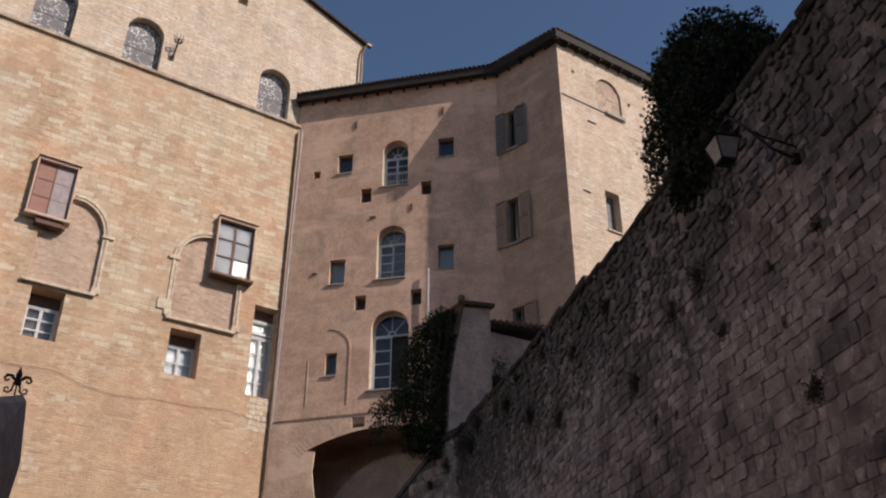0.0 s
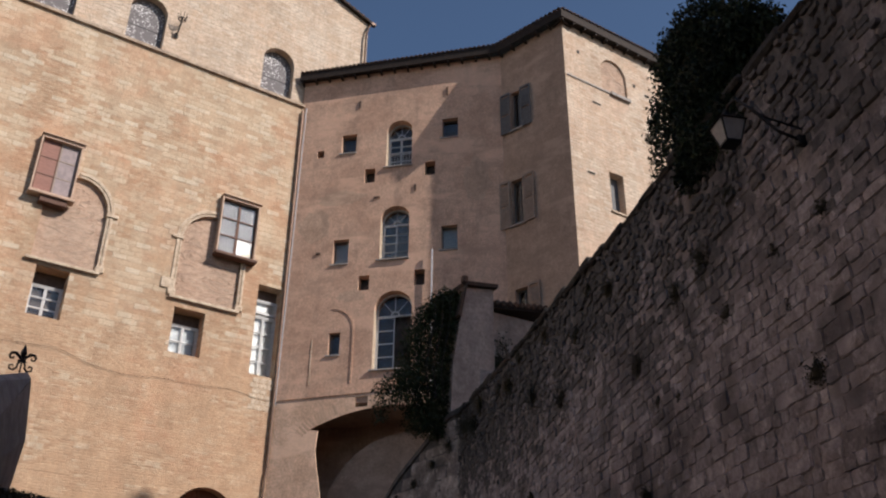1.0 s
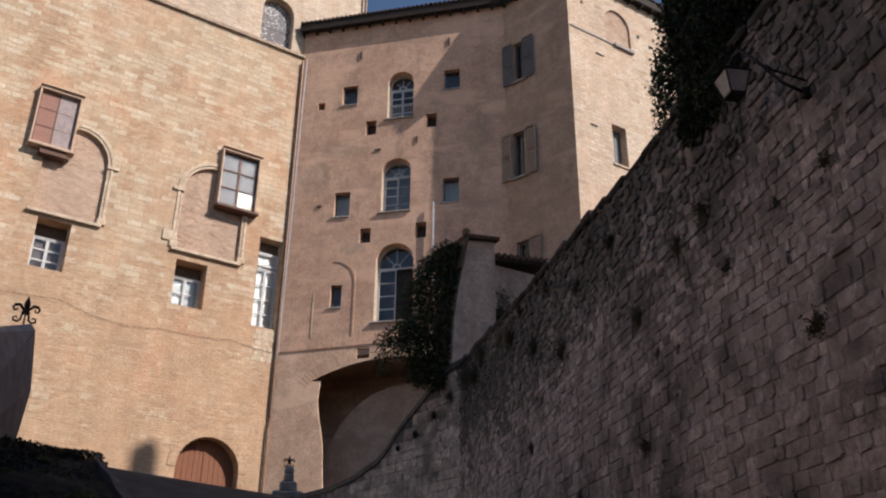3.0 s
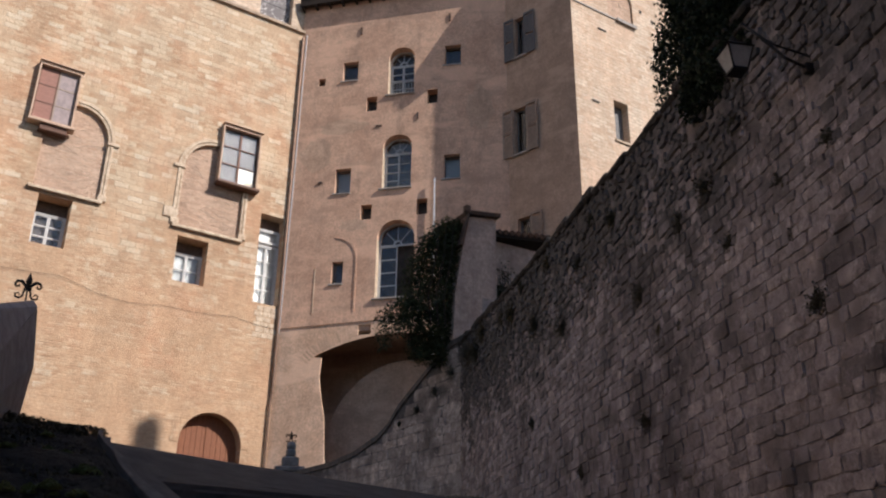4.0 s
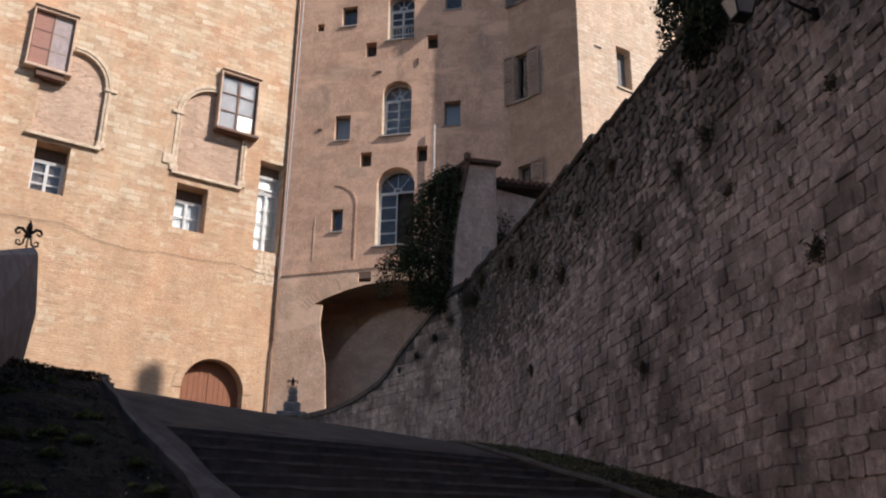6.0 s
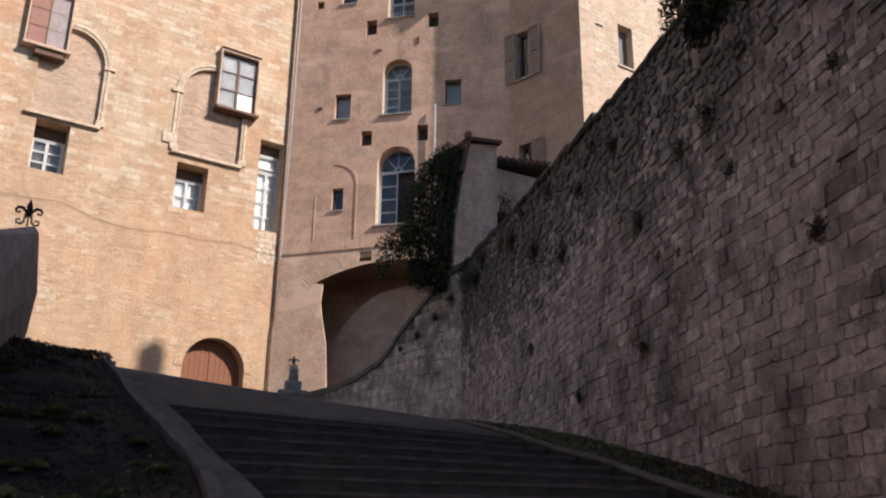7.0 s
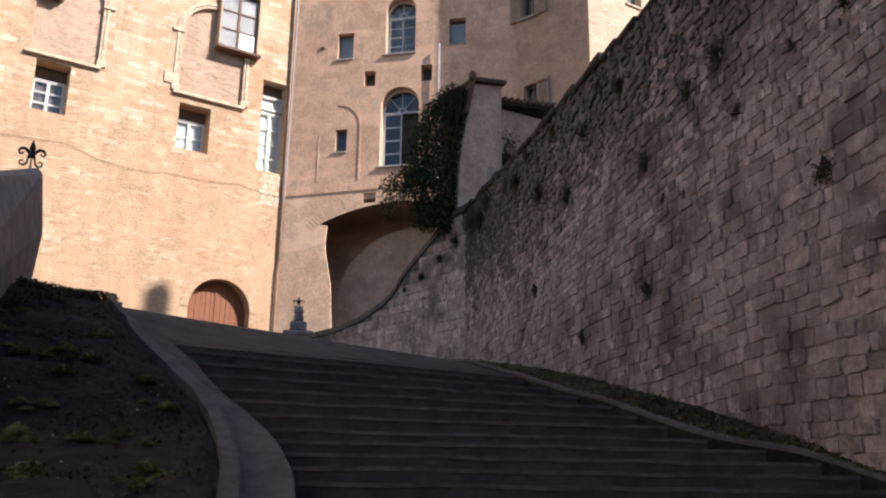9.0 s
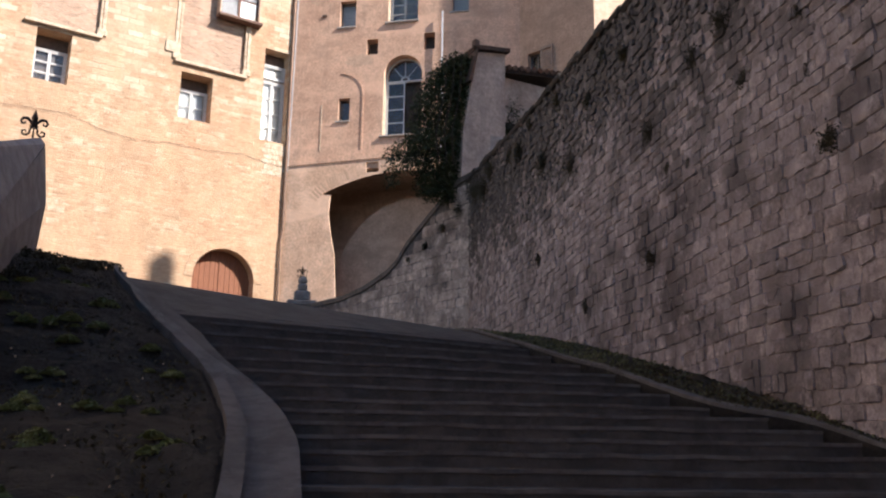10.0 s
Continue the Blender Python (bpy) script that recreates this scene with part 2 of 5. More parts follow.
ARCH_BRICK = pieces("arch brick", (0.68, 0.48, 0.345), (0.60, 0.415, 0.29), (0.52, 0.36, 0.255), 6.0, 0.16)
PATCH_PLASTER = stucco("mended plaster", (0.60, 0.415, 0.30), (0.53, 0.36, 0.255), (0.42, 0.29, 0.21))
GREY_PLASTER = stucco("grey weathered plaster", (0.53, 0.44, 0.375), (0.44, 0.36, 0.305), (0.31, 0.255, 0.215), 1.5)
TRAVERTINE = plain("dressed pale stone", (0.68, 0.56, 0.42), (0.50, 0.38, 0.27), 4.0, bump=0.7, dist=0.03)
REVEAL_STONE = plain("brownish window stone", (0.60, 0.43, 0.315), (0.46, 0.325, 0.24), 5.0, bump=0.6)
HEAD_SHADE = plain("brown reveal shadow", (0.15, 0.105, 0.08), (0.10, 0.07, 0.055), 5.0)
MAUVE_PANEL = plain("greyish inner shutter", (0.34, 0.27, 0.26), (0.27, 0.215, 0.21), 5.0, 0.5)
STRING_STONE = plain("weathered string course stone", (0.54, 0.42, 0.305), (0.32, 0.24, 0.18), 1.6, bump=0.8, dist=0.04)
DARK_WOOD = plain("blackened wood", (0.05, 0.038, 0.03), (0.03, 0.024, 0.02), 5.0)
BLIND = plain("greyish roller blind", (0.40, 0.41, 0.41), (0.33, 0.34, 0.34), 5.0)
SHUTTER_PALE = plain("bleached shutter wood", (0.36, 0.28, 0.225), (0.28, 0.22, 0.18), 6.0)
GREY_STONE = plain("grey sandstone", (0.40, 0.365, 0.335), (0.29, 0.262, 0.24), 4.0, bump=0.5)
DARK_STONE = plain("dark damp stone", (0.15, 0.13, 0.115), (0.09, 0.08, 0.072), 5.0, bump=0.6)
COPING = plain("near-black coping stone", (0.085, 0.075, 0.067), (0.045, 0.04, 0.036), 5.0, bump=0.8, dist=0.03)
PIER_STONE = plain("grey weathered pier stone", (0.27, 0.245, 0.225), (0.18, 0.163, 0.15), 5.0, bump=0.6)
WHITE_PAINT = plain("white painted wood", (0.62, 0.615, 0.60), (0.50, 0.50, 0.49), 8.0, 0.5)
BROWN_PAINT = plain("brown painted wood", (0.17, 0.085, 0.055), (0.10, 0.055, 0.04), 9.0, 0.6, stretch=(6, 6, 1))
DOOR_WOOD = plain("reddish plank wood", (0.27, 0.11, 0.055), (0.19, 0.075, 0.04), 6.0, 0.55, stretch=(8, 8, 0.7))
GREY_PAINT = plain("grey-blue painted wood", (0.17, 0.165, 0.165), (0.12, 0.12, 0.125), 8.0, 0.6)
IRON = plain("black wrought iron", (0.02, 0.02, 0.022), (0.04, 0.034, 0.03), 20.0, 0.55, 0.7)
COPPER = plain("weathered downpipe metal", (0.20, 0.13, 0.09), (0.13, 0.09, 0.07), 5.0, 0.5, 0.5)
STEEL = plain("bright metal pipe", (0.75, 0.73, 0.70), (0.62, 0.60, 0.58), 6.0, 0.35, 0.9)
# near-black colour that stands for the shade inside rooms and holes
INNER_SHADE = plain("inner shade painted near black", (0.085, 0.07, 0.062), (0.05, 0.042, 0.038), 2.0)
CURTAIN_GLARE = plain("pale curtain cloth and pane glare", (0.62, 0.62, 0.60), (0.52, 0.52, 0.51), 5.0, stretch=(9, 9, 0.6))
EAVE_WOOD = plain("smoked rafter wood", (0.045, 0.032, 0.025), (0.028, 0.021, 0.018), 6.0)
TILE = pieces("clay roof tile", (0.17, 0.10, 0.07), (0.115, 0.075, 0.055), (0.07, 0.058, 0.048), 5.0)
RED_SHUTTER = plain("faded red boards", (0.34, 0.18, 0.14), (0.27, 0.14, 0.11), 5.0, 0.7, stretch=(1, 1, 8))
SOIL = plain("dark garden soil", (0.038, 0.034, 0.028), (0.019, 0.017, 0.0145), 2.5, bump=1.0, dist=0.06)
PAVING = plain("worn brick paving", (0.104, 0.096, 0.089), (0.068, 0.063, 0.059), 3.0, bump=0.7, dist=0.02)
NOSING = plain("dull worn step edge", (0.155, 0.145, 0.136), (0.092, 0.086, 0.081), 4.0)
RAMP_STONE = plain("smooth grey stone strip", (0.165, 0.153, 0.144), (0.105, 0.097, 0.091), 3.0, bump=0.8, dist=0.03)
LAMP_GLASS = plain("frosted lantern glass", (0.36, 0.345, 0.32), (0.28, 0.27, 0.25), 6.0, 0.35)
PANE = Mat("window glass", 0.02).colour((0.92, 0.95, 0.95))
PANE.b.inputs["Specular IOR Level"].default_value = 0.4
PANE.b.inputs["IOR"].default_value = 1.5
PANE.b.inputs["Transmission Weight"].default_value = 1.0
PANE = PANE.bump(PANE.noise(1.3, 2, 0.5), 0.08, 0.02).m
MESH_SCREEN = Mat("lead screen with sparkle painted in", 0.7, 0.0)
# white dots put the sparkle of the screen into its colour
_v = MESH_SCREEN.add("ShaderNodeTexVoronoi", Scale=11.0)
MESH_SCREEN.link(MESH_SCREEN.flat(), _v.inputs["Vector"])
_s = MESH_SCREEN.ramp(_v.outputs["Distance"], (0.24, 1.0), (0.40, 0.0))
_n = MESH_SCREEN.ramp(MESH_SCREEN.noise(1.1, 4, 0.6), (0.26, 0.0), (0.44, 1.0))
MESH_SCREEN.colour(MESH_SCREEN.mix(MESH_SCREEN.mix(1.0, _s, _n, "MULTIPLY"), (0.17, 0.155, 0.155), (0.88, 0.86, 0.84))).bump(_v.outputs["Distance"], 0.4, 0.02)
MESH_SCREEN = MESH_SCREEN.m
WALL_STONE = pieces("weathered retaining wall stone", (0.425, 0.361, 0.343), (0.34, 0.284, 0.268), (0.195, 0.165, 0.155), 4.0, 0.30, lichen_shade=(4.4, 6.6), blotch=True)
WALL_STONE_JOINED = pieces("weathered wall stone rest", (0.425, 0.361, 0.343), (0.34, 0.284, 0.268), (0.195, 0.165, 0.155), 4.0, 0.30, lichen_shade=(4.4, 6.6), island=True, blotch=True)
PALE_STONE_PIECES = pieces("pale squared wall stone", (0.54, 0.455, 0.39), (0.42, 0.345, 0.295), (0.25, 0.205, 0.18), 4.0, 0.22, island=True, blotch=True)
MORTAR = pieces("rough mortar", (0.37, 0.312, 0.29), (0.275, 0.229, 0.213), (0.18, 0.153, 0.142), 3.0, 0.0, blotch=True, lichen_shade=(4.5, 7.0))


def leaf_material(name, a, b):
    m = Mat(name, 0.6)
    m.colour(m.per_island(m.mix(m.ramp(m.noise(1.6, 3), (0.35, 0.0), (0.65, 1.0)), a, b), 0.5))
    return m.m


LEAF_DARK = leaf_material("dark ivy leaves", (0.013, 0.021, 0.010), (0.024, 0.036, 0.015))
LEAF_GREEN = leaf_material("climbing plant leaves", (0.032, 0.046, 0.018), (0.06, 0.07, 0.032))
GRASS = leaf_material("short grass", (0.10, 0.11, 0.05), (0.15, 0.15, 0.07))
HERB = leaf_material("yellow-green bedding plants", (0.15, 0.175, 0.06), (0.25, 0.265, 0.10))
WEED = leaf_material("dusty dark weeds", (0.038, 0.036, 0.022), (0.062, 0.054, 0.032))
DRY = leaf_material("dry brown weeds", (0.055, 0.048, 0.026), (0.085, 0.068, 0.036))


# ---- building helpers ----
def frame_of(p, az):
    """A wall's own axes: x along it to the right, y into it, z up. p: plan point; az: degrees clockwise from the y axis."""
    s, c = math.sin(radians(az)), math.cos(radians(az))
    return Matrix(((s, -c, 0, p[0]), (c, s, 0, p[1]), (0, 0, 1, p[2] if len(p) > 2 else 0), (0, 0, 0, 1)))


def thing(name, m, label, category, group="", kind=""):
    ob = new(name)
    ob.empty_display_size = 0.2
    ob.matrix_world = m
    return tagged(ob, label, category, group, kind)


def mesh_of(bm, name, material):
    me = bpy.data.meshes.new(name)
    bm.normal_update()
    bm.to_mesh(me)
    bm.free()
    me.materials.append(material)
    return me


def part(name, bm, material, parent, label="", m=None):
    me = bm if isinstance(bm, bpy.types.Mesh) else mesh_of(bm, name, material)
    ob = new(name, me)
    ob.parent = parent
    if m is not None:
        ob.matrix_basis = m
    return tagged(ob, label)


def whole(name, bm, material, m, label, category, group="", kind=""):
    """A thing of one mesh."""
    ob = new(name, mesh_of(bm, name, material))
    ob.matrix_world = m
    return tagged(ob, label, category, group, kind)


def box(x0, x1, y0, y1, z0, z1, bm=None, bevel=0.0):
    bm = bm or bmesh.new()
    vs = bmesh.ops.create_cube(bm, size=1)["verts"]
    for v in vs:
        v.co = Vector((x0 + (v.co.x + 0.5) * (x1 - x0), y0 + (v.co.y + 0.5) * (y1 - y0), z0 + (v.co.z + 0.5) * (z1 - z0)))
    if bevel:
        es = list({e for v in vs for e in v.link_edges})
        bmesh.ops.bevel(bm, geom=es, offset=bevel, segments=1, affect="EDGES")
    return bm


def sheet(outer, holes, y0, y1):
    """A slab in the x-z plane from y0 to y1, with openings right through it."""
    bm = bmesh.new()
    for loop in (outer, *holes):
        vs = [bm.verts.new((x, y0, z)) for x, z in loop]
        for i, v in enumerate(vs):
            bm.edges.new((v, vs[i - 1]))
    bmesh.ops.triangle_fill(bm, use_beauty=True, use_dissolve=False, edges=bm.edges[:])
    got = bmesh.ops.extrude_face_region(bm, geom=bm.faces[:])
    for v in got["geom"]:
        if isinstance(v, bmesh.types.BMVert):
            v.co.y = y1
    bmesh.ops.recalc_face_normals(bm, faces=bm.faces[:])
    return bm


def rect(u0, u1, z0, z1):
    return [(u0, z0), (u1, z0), (u1, z1), (u0, z1)]


def arched(u0, u1, z0, z1, rise=None, n=14):
    """An opening with an arched head; z1 is the crown."""
    c, r = (u0 + u1) / 2, (u1 - u0) / 2
    rise = r if rise is None else rise
    pts = [(u0, z0), (u1, z0)]
    pts += [(c + r * math.cos(math.pi * i / n), z1 - rise + rise * math.sin(math.pi * i / n)) for i in range(n + 1)]
    return pts


def tube(pts, r, sides=8, bm=None):
    """A round bar along points."""
    bm = bm or bmesh.new()
    rings = []
    for i, p in enumerate(pts):
        a, b = Vector(pts[max(0, i - 1)]), Vector(pts[min(len(pts) - 1, i + 1)])
        d = (b - a).normalized()
        s = d.orthogonal().normalized() if abs(d.y) > 0.99 else d.cross(Vector((0, 1, 0))).normalized()
        t = d.cross(s)
        rr = r[i] if isinstance(r, (list, tuple)) else r
        rings.append([bm.verts.new(Vector(p) + rr * (math.cos(k * math.tau / sides) * s + math.sin(k * math.tau / sides) * t)) for k in range(sides)])
    for a, b in zip(rings, rings[1:]):
        for k in range(sides):
            bm.faces.new((a[k], a[k - 1], b[k - 1], b[k]))
    for ring in (rings[0], rings[-1]):
        bm.faces.new(ring)
    bmesh.ops.recalc_face_normals(bm, faces=bm.faces[:])
    return bm


def band(inner, outer, y0, y1):
    """A flat moulding between two open lines of equal length in the x-z plane."""
    return sheet(list(inner) + list(outer)[::-1], [], y0, y1)


def curve_line(c, r, z, a0, a1, n=14, rz=None):
    rz = r if rz is None else rz
    return [(c + r * math.cos(radians(a0 + (a1 - a0) * i / n)), z + rz * math.sin(radians(a0 + (a1 - a0) * i / n))) for i in range(n + 1)]


def leaf_cloud(points, size, seed, spread=1.0, root=None):
    """Many small folded leaves, one at each point, as one mesh."""
    rnd = random.Random(seed)
    verts, faces = [], []
    for p in points:
        s = size * rnd.uniform(0.6, 1.4)
        bent = rnd.uniform(0.05, 0.2)
        e = Euler((rnd.uniform(-1.2, 1.2) * spread, rnd.uniform(-1.2, 1.2) * spread, rnd.uniform(0, 6.28))).to_matrix()
        b = len(verts)
        for q in ((-0.5, 0, 0), (0, -0.32, bent), (0.6, 0, -0.1), (0, 0.32, bent)):
            verts.append(Vector(p) + e @ (Vector(q) * s))
        faces += [(b, b + 1, b + 2), (b, b + 2, b + 3)]
    me = bpy.data.meshes.new("leaves")
    if root is not None:
        b = len(verts)
        verts.append(Vector(root))
        for k in range(0, b, 4):
            verts.append(verts[k] + Vector((0.0, 0.0, 0.004)))
            faces.append((b, k, len(verts) - 1))
    me.from_pydata(verts, [], faces)
    return me

# ---- the plan ----
C12 = (-7.384, 37.276)                     # where the brick palace meets the plastered house
F1 = frame_of(C12, 56)
F2 = frame_of(C12, 102)
C23 = (2.65, 35.143)
F3 = frame_of(C23, 130)
C34 = (5.43, 32.81)
F4 = frame_of(C34, 57)
WALL_AZ, WALL_D = -10.8, 4.0               # the retaining wall runs along this way, at this distance from the eye
_s, _c = math.sin(radians(WALL_AZ)), math.cos(radians(WALL_AZ))


def on_wall(u, off=0.0):
    """The plan point u metres along the retaining wall, off metres in front of it."""
    return ((WALL_D - off) * _c + u * _s, -(WALL_D - off) * _s + u * _c)


BEND = on_wall(19.0)
S2_AZ = -37.7                              # the low end of the wall turns away to the left


def on_end(s, off=0.0):
    a = radians(S2_AZ)
    return (BEND[0] + s * math.sin(a) - off * math.cos(a), BEND[1] + s * math.cos(a) + off * math.sin(a))


# levels of the ground along the wall's foot: (height, metres along)
FOOT = [(-1.5, -8.0), (0.0, -1.0), (1.4, 4.2), (2.04, 6.5), (2.56, 8.73), (3.1, 11.27), (3.6, 13.92), (3.75, 15.0)]
CREST_Z, PLAZA_Z = 3.75, 6.3


def contour(z):
    """A plan point and the direction of the level line at height z: the stairs turn as they climb."""
    x, y = on_wall(float(np.interp(z, [f[0] for f in FOOT], [f[1] for f in FOOT])))
    az = float(np.interp(z, [0.0, 2.04, CREST_Z, PLAZA_Z], [86.0, 82.0, 44.0, 50.0]))
    over = max(0.0, z - CREST_Z) / 0.10
    a = radians(44.0)
    x, y = x - over * math.cos(a), y + over * math.sin(a)
    return x, y, math.sin(radians(az)), math.cos(radians(az))


LEVELS = np.linspace(-1.5, PLAZA_Z, 300)
LINES = np.array([contour(float(z)) for z in LEVELS])


def ground_z(x, y):
    """The height of the sloping ground at a plan point."""
    side = LINES[:, 2] * (y - LINES[:, 1]) - LINES[:, 3] * (x - LINES[:, 0])
    k = int(np.argmax(side < 0)) if (side < 0).any() else len(LEVELS)
    if k == 0:
        return float(LEVELS[0])
    if k == len(LEVELS):
        return PLAZA_Z
    f = side[k - 1] / (side[k - 1] - side[k])
    return float(LEVELS[k - 1] + f * (LEVELS[k] - LEVELS[k - 1]))


# ---- ground ----
def ground_sheet():
    bm = bmesh.new()
    xs = [-900, -300, -100, -50, -30, -20] + [-16 + 0.5 * i for i in range(58)] + [16, 25, 50, 100, 300, 900]
    ys = [-900, -300, -100, -40, -20, -12] + [-8 + 0.5 * i for i in range(96)] + [45, 60, 100, 300, 900]
    grid = [[bm.verts.new((x, y, ground_z(min(16, max(-16, x)), min(45, max(-12, y))) - 0.27)) for x in xs] for y in ys]
    for a, b in zip(grid, grid[1:]):
        for i in range(len(xs) - 1):
            bm.faces.new((a[i], a[i + 1], b[i + 1], b[i]))
    return whole("ground", bm, SOIL, Matrix(), "dark earth sloping up beneath the steps", "ground", kind="structure")


ground_sheet()

# ---- the brick palace ----
A1 = arched(-10.75, -8.25, 18.1, 22.15, 1.4)
A2 = arched(-5.0, -2.22, 17.95, 22.2, 1.5)
W1, W2, FW = rect(-10.45, -9.18, 15.76, 17.84), rect(-4.85, -3.5, 15.48, 17.5), rect(-1.27, -0.12, 15.29, 19.55)
DOOR = arched(-3.74, -1.15, 6.3, 10.25)
UP1, UP2, UP3 = arched(-13.23, -11.47, 30.2, 33.1), arched(-9.14, -7.4, 30.2, 33.12), arched(-2.36, -0.66, 30.2, 33.15)

palace = thing("wall_palace", F1, "tall brick and stone palace wall with worn plaster patches", "wall", kind="structure")
part("wall_face", sheet(rect(-26, 0.0, 4.0, 30.0), [A1, A2, W1, W2, FW, DOOR], 0.0, 0.9), BRICK_WALL, palace)
part("upper_wall", sheet([(-26, 30.0), (3.5, 30.0), (3.5, 37.4), (-7.5, 41.6), (-26, 41.6)], [UP1, UP2, UP3, rect(-4.1, -3.55, 36.55, 37.2)], 0.10, 1.0), PALE_STONE, palace, "pale limestone upper storey")
for a in (A1, A2):
    us, zs = [p[0] for p in a], [p[1] for p in a]
    part("niche_back", box(min(us) - 0.05, max(us) + 0.05, 0.16, 0.5, min(zs) - 0.05, max(zs) + 0.05), NICHE_BRICK, palace, "walled-up brick niche")
part("string_course", sheet([(-26, 29.93), (0.05, 29.93), (0.05, 30.08), (-26, 30.08)], [], -0.14, 0.10), STRING_STONE, palace, "weathered projecting stone string course")


def roof_rake():
    bm = sheet([(-7.5, 41.62), (3.66, 37.36), (3.72, 37.5), (-7.5, 41.78)], [], -0.12, 1.4)
    return bm


rake = thing("roof_palace", F1, "low pitched tiled roof edge of the palace", "roof", kind="structure")
part("roof_slab", roof_rake(), EAVE_WOOD, rake)
for i in range(36):
    u = 3.66 - 0.32 * i
    z = 37.45 + (3.66 - u) * 0.3824
    part("roof_tile", tube([(u, -0.16, z), (u, 0.5, z + 0.02)], 0.07, 6), TILE, rake)
part("roof_body", sheet([(-26, 41.6), (-7.5, 41.6), (-7.5, 41.9), (-26, 41.9)], [], -0.45, 1.4), EAVE_WOOD, rake)


def casement(name, m, u0, u1, z0, z1, y, cols, rows, frame_mat, label, bar=0.055, leafs=2, curtain=False, glow=None):
    """A window of glazed leaves with bars in a fixed frame, set y metres into the wall."""
    w = thing(name, m @ Matrix.Translation((u0, y, z0)), label, "window", "palace and house windows", "structure")
    W, H = u1 - u0, z1 - z0
    t = 0.07
    part("window_frame", sheet(rect(0, W, 0, H), [rect(t, W - t, t, H - t)], -0.03, 0.08), frame_mat, w)
    lw = (W - 2 * t) / leafs
    for i in range(leafs):
        x0, x1 = t + i * lw + 0.004, t + (i + 1) * lw - 0.004
        cells = []
        cw, ch = (x1 - x0 - bar) / cols, (H - 2 * t - bar) / rows
        for a in range(cols):
            for b in range(rows):
                cells.append((x0 + bar + a * cw, x0 + (a + 1) * cw, t + bar + b * ch, t + (b + 1) * ch))
        leaf = part("sash", sheet(rect(x0, x1, t, H - t), [rect(c[0], c[1], c[2], c[3]) for c in cells], -0.01, 0.045), frame_mat, w)
        for c in cells:
            part("pane", box(c[0] - 0.01, c[1] + 0.01, 0.015, 0.025, c[2] - 0.01, c[3] + 0.01), PANE, leaf).visible_shadow = False
    part("room_dark", box(-0.05, W + 0.05, 0.12, 0.16, -0.05, H + 0.05), CURTAIN_GLARE if curtain == 1 else BLIND if curtain else INNER_SHADE, w, "pale sheet behind" if curtain else "dark sheet for the shade of the room behind")
    return w


casement("window_1", F1, -10.45, -9.18, 15.76, 17.30, 0.64, 1, 3, WHITE_PAINT, "white-framed casement window in a deep brick reveal", curtain=False)
casement("window_2", F1, -4.85, -3.5, 15.48, 17.0, 0.64, 1, 2, WHITE_PAINT, "white-framed casement window with pale blinds behind", curtain=2)
# brown panels paint the shadow of the reveal over the glazing
for w, z0, z1, n in (("window_1_head", 17.30, 17.84, -10.45), ("window_2_head", 17.0, 17.5, -4.85)):
    wd = 1.27 if n < -8 else 1.35
    whole("window_head", box(0, wd, 0.0, 0.1, 0, z1 - z0), HEAD_SHADE, F1 @ Matrix.Translation((n, 0.72, z0)), "dark panel painted as the reveal's shadow above the casement", "window panel", kind="structure")
# pale sheets behind these two stand for the glass's bright reflection
casement("window_3", F1, -1.27, -0.12, 15.29, 18.20, 0.46, 1, 4, WHITE_PAINT, "tall white french window, pale sheet behind as its reflection", curtain=True)
casement("window_4", F1, -1.27, -0.12, 18.32, 19.0, 0.46, 1, 1, WHITE_PAINT, "small white transom window above the french window", leafs=1, curtain=True)
whole("window_head", box(0, 1.15, 0, 0.1, 0, 0.55), HEAD_SHADE, F1 @ Matrix.Translation((-1.27, 0.6, 19.0)), "dark panel painted as the reveal's shadow above the transom", "window panel", kind="structure")


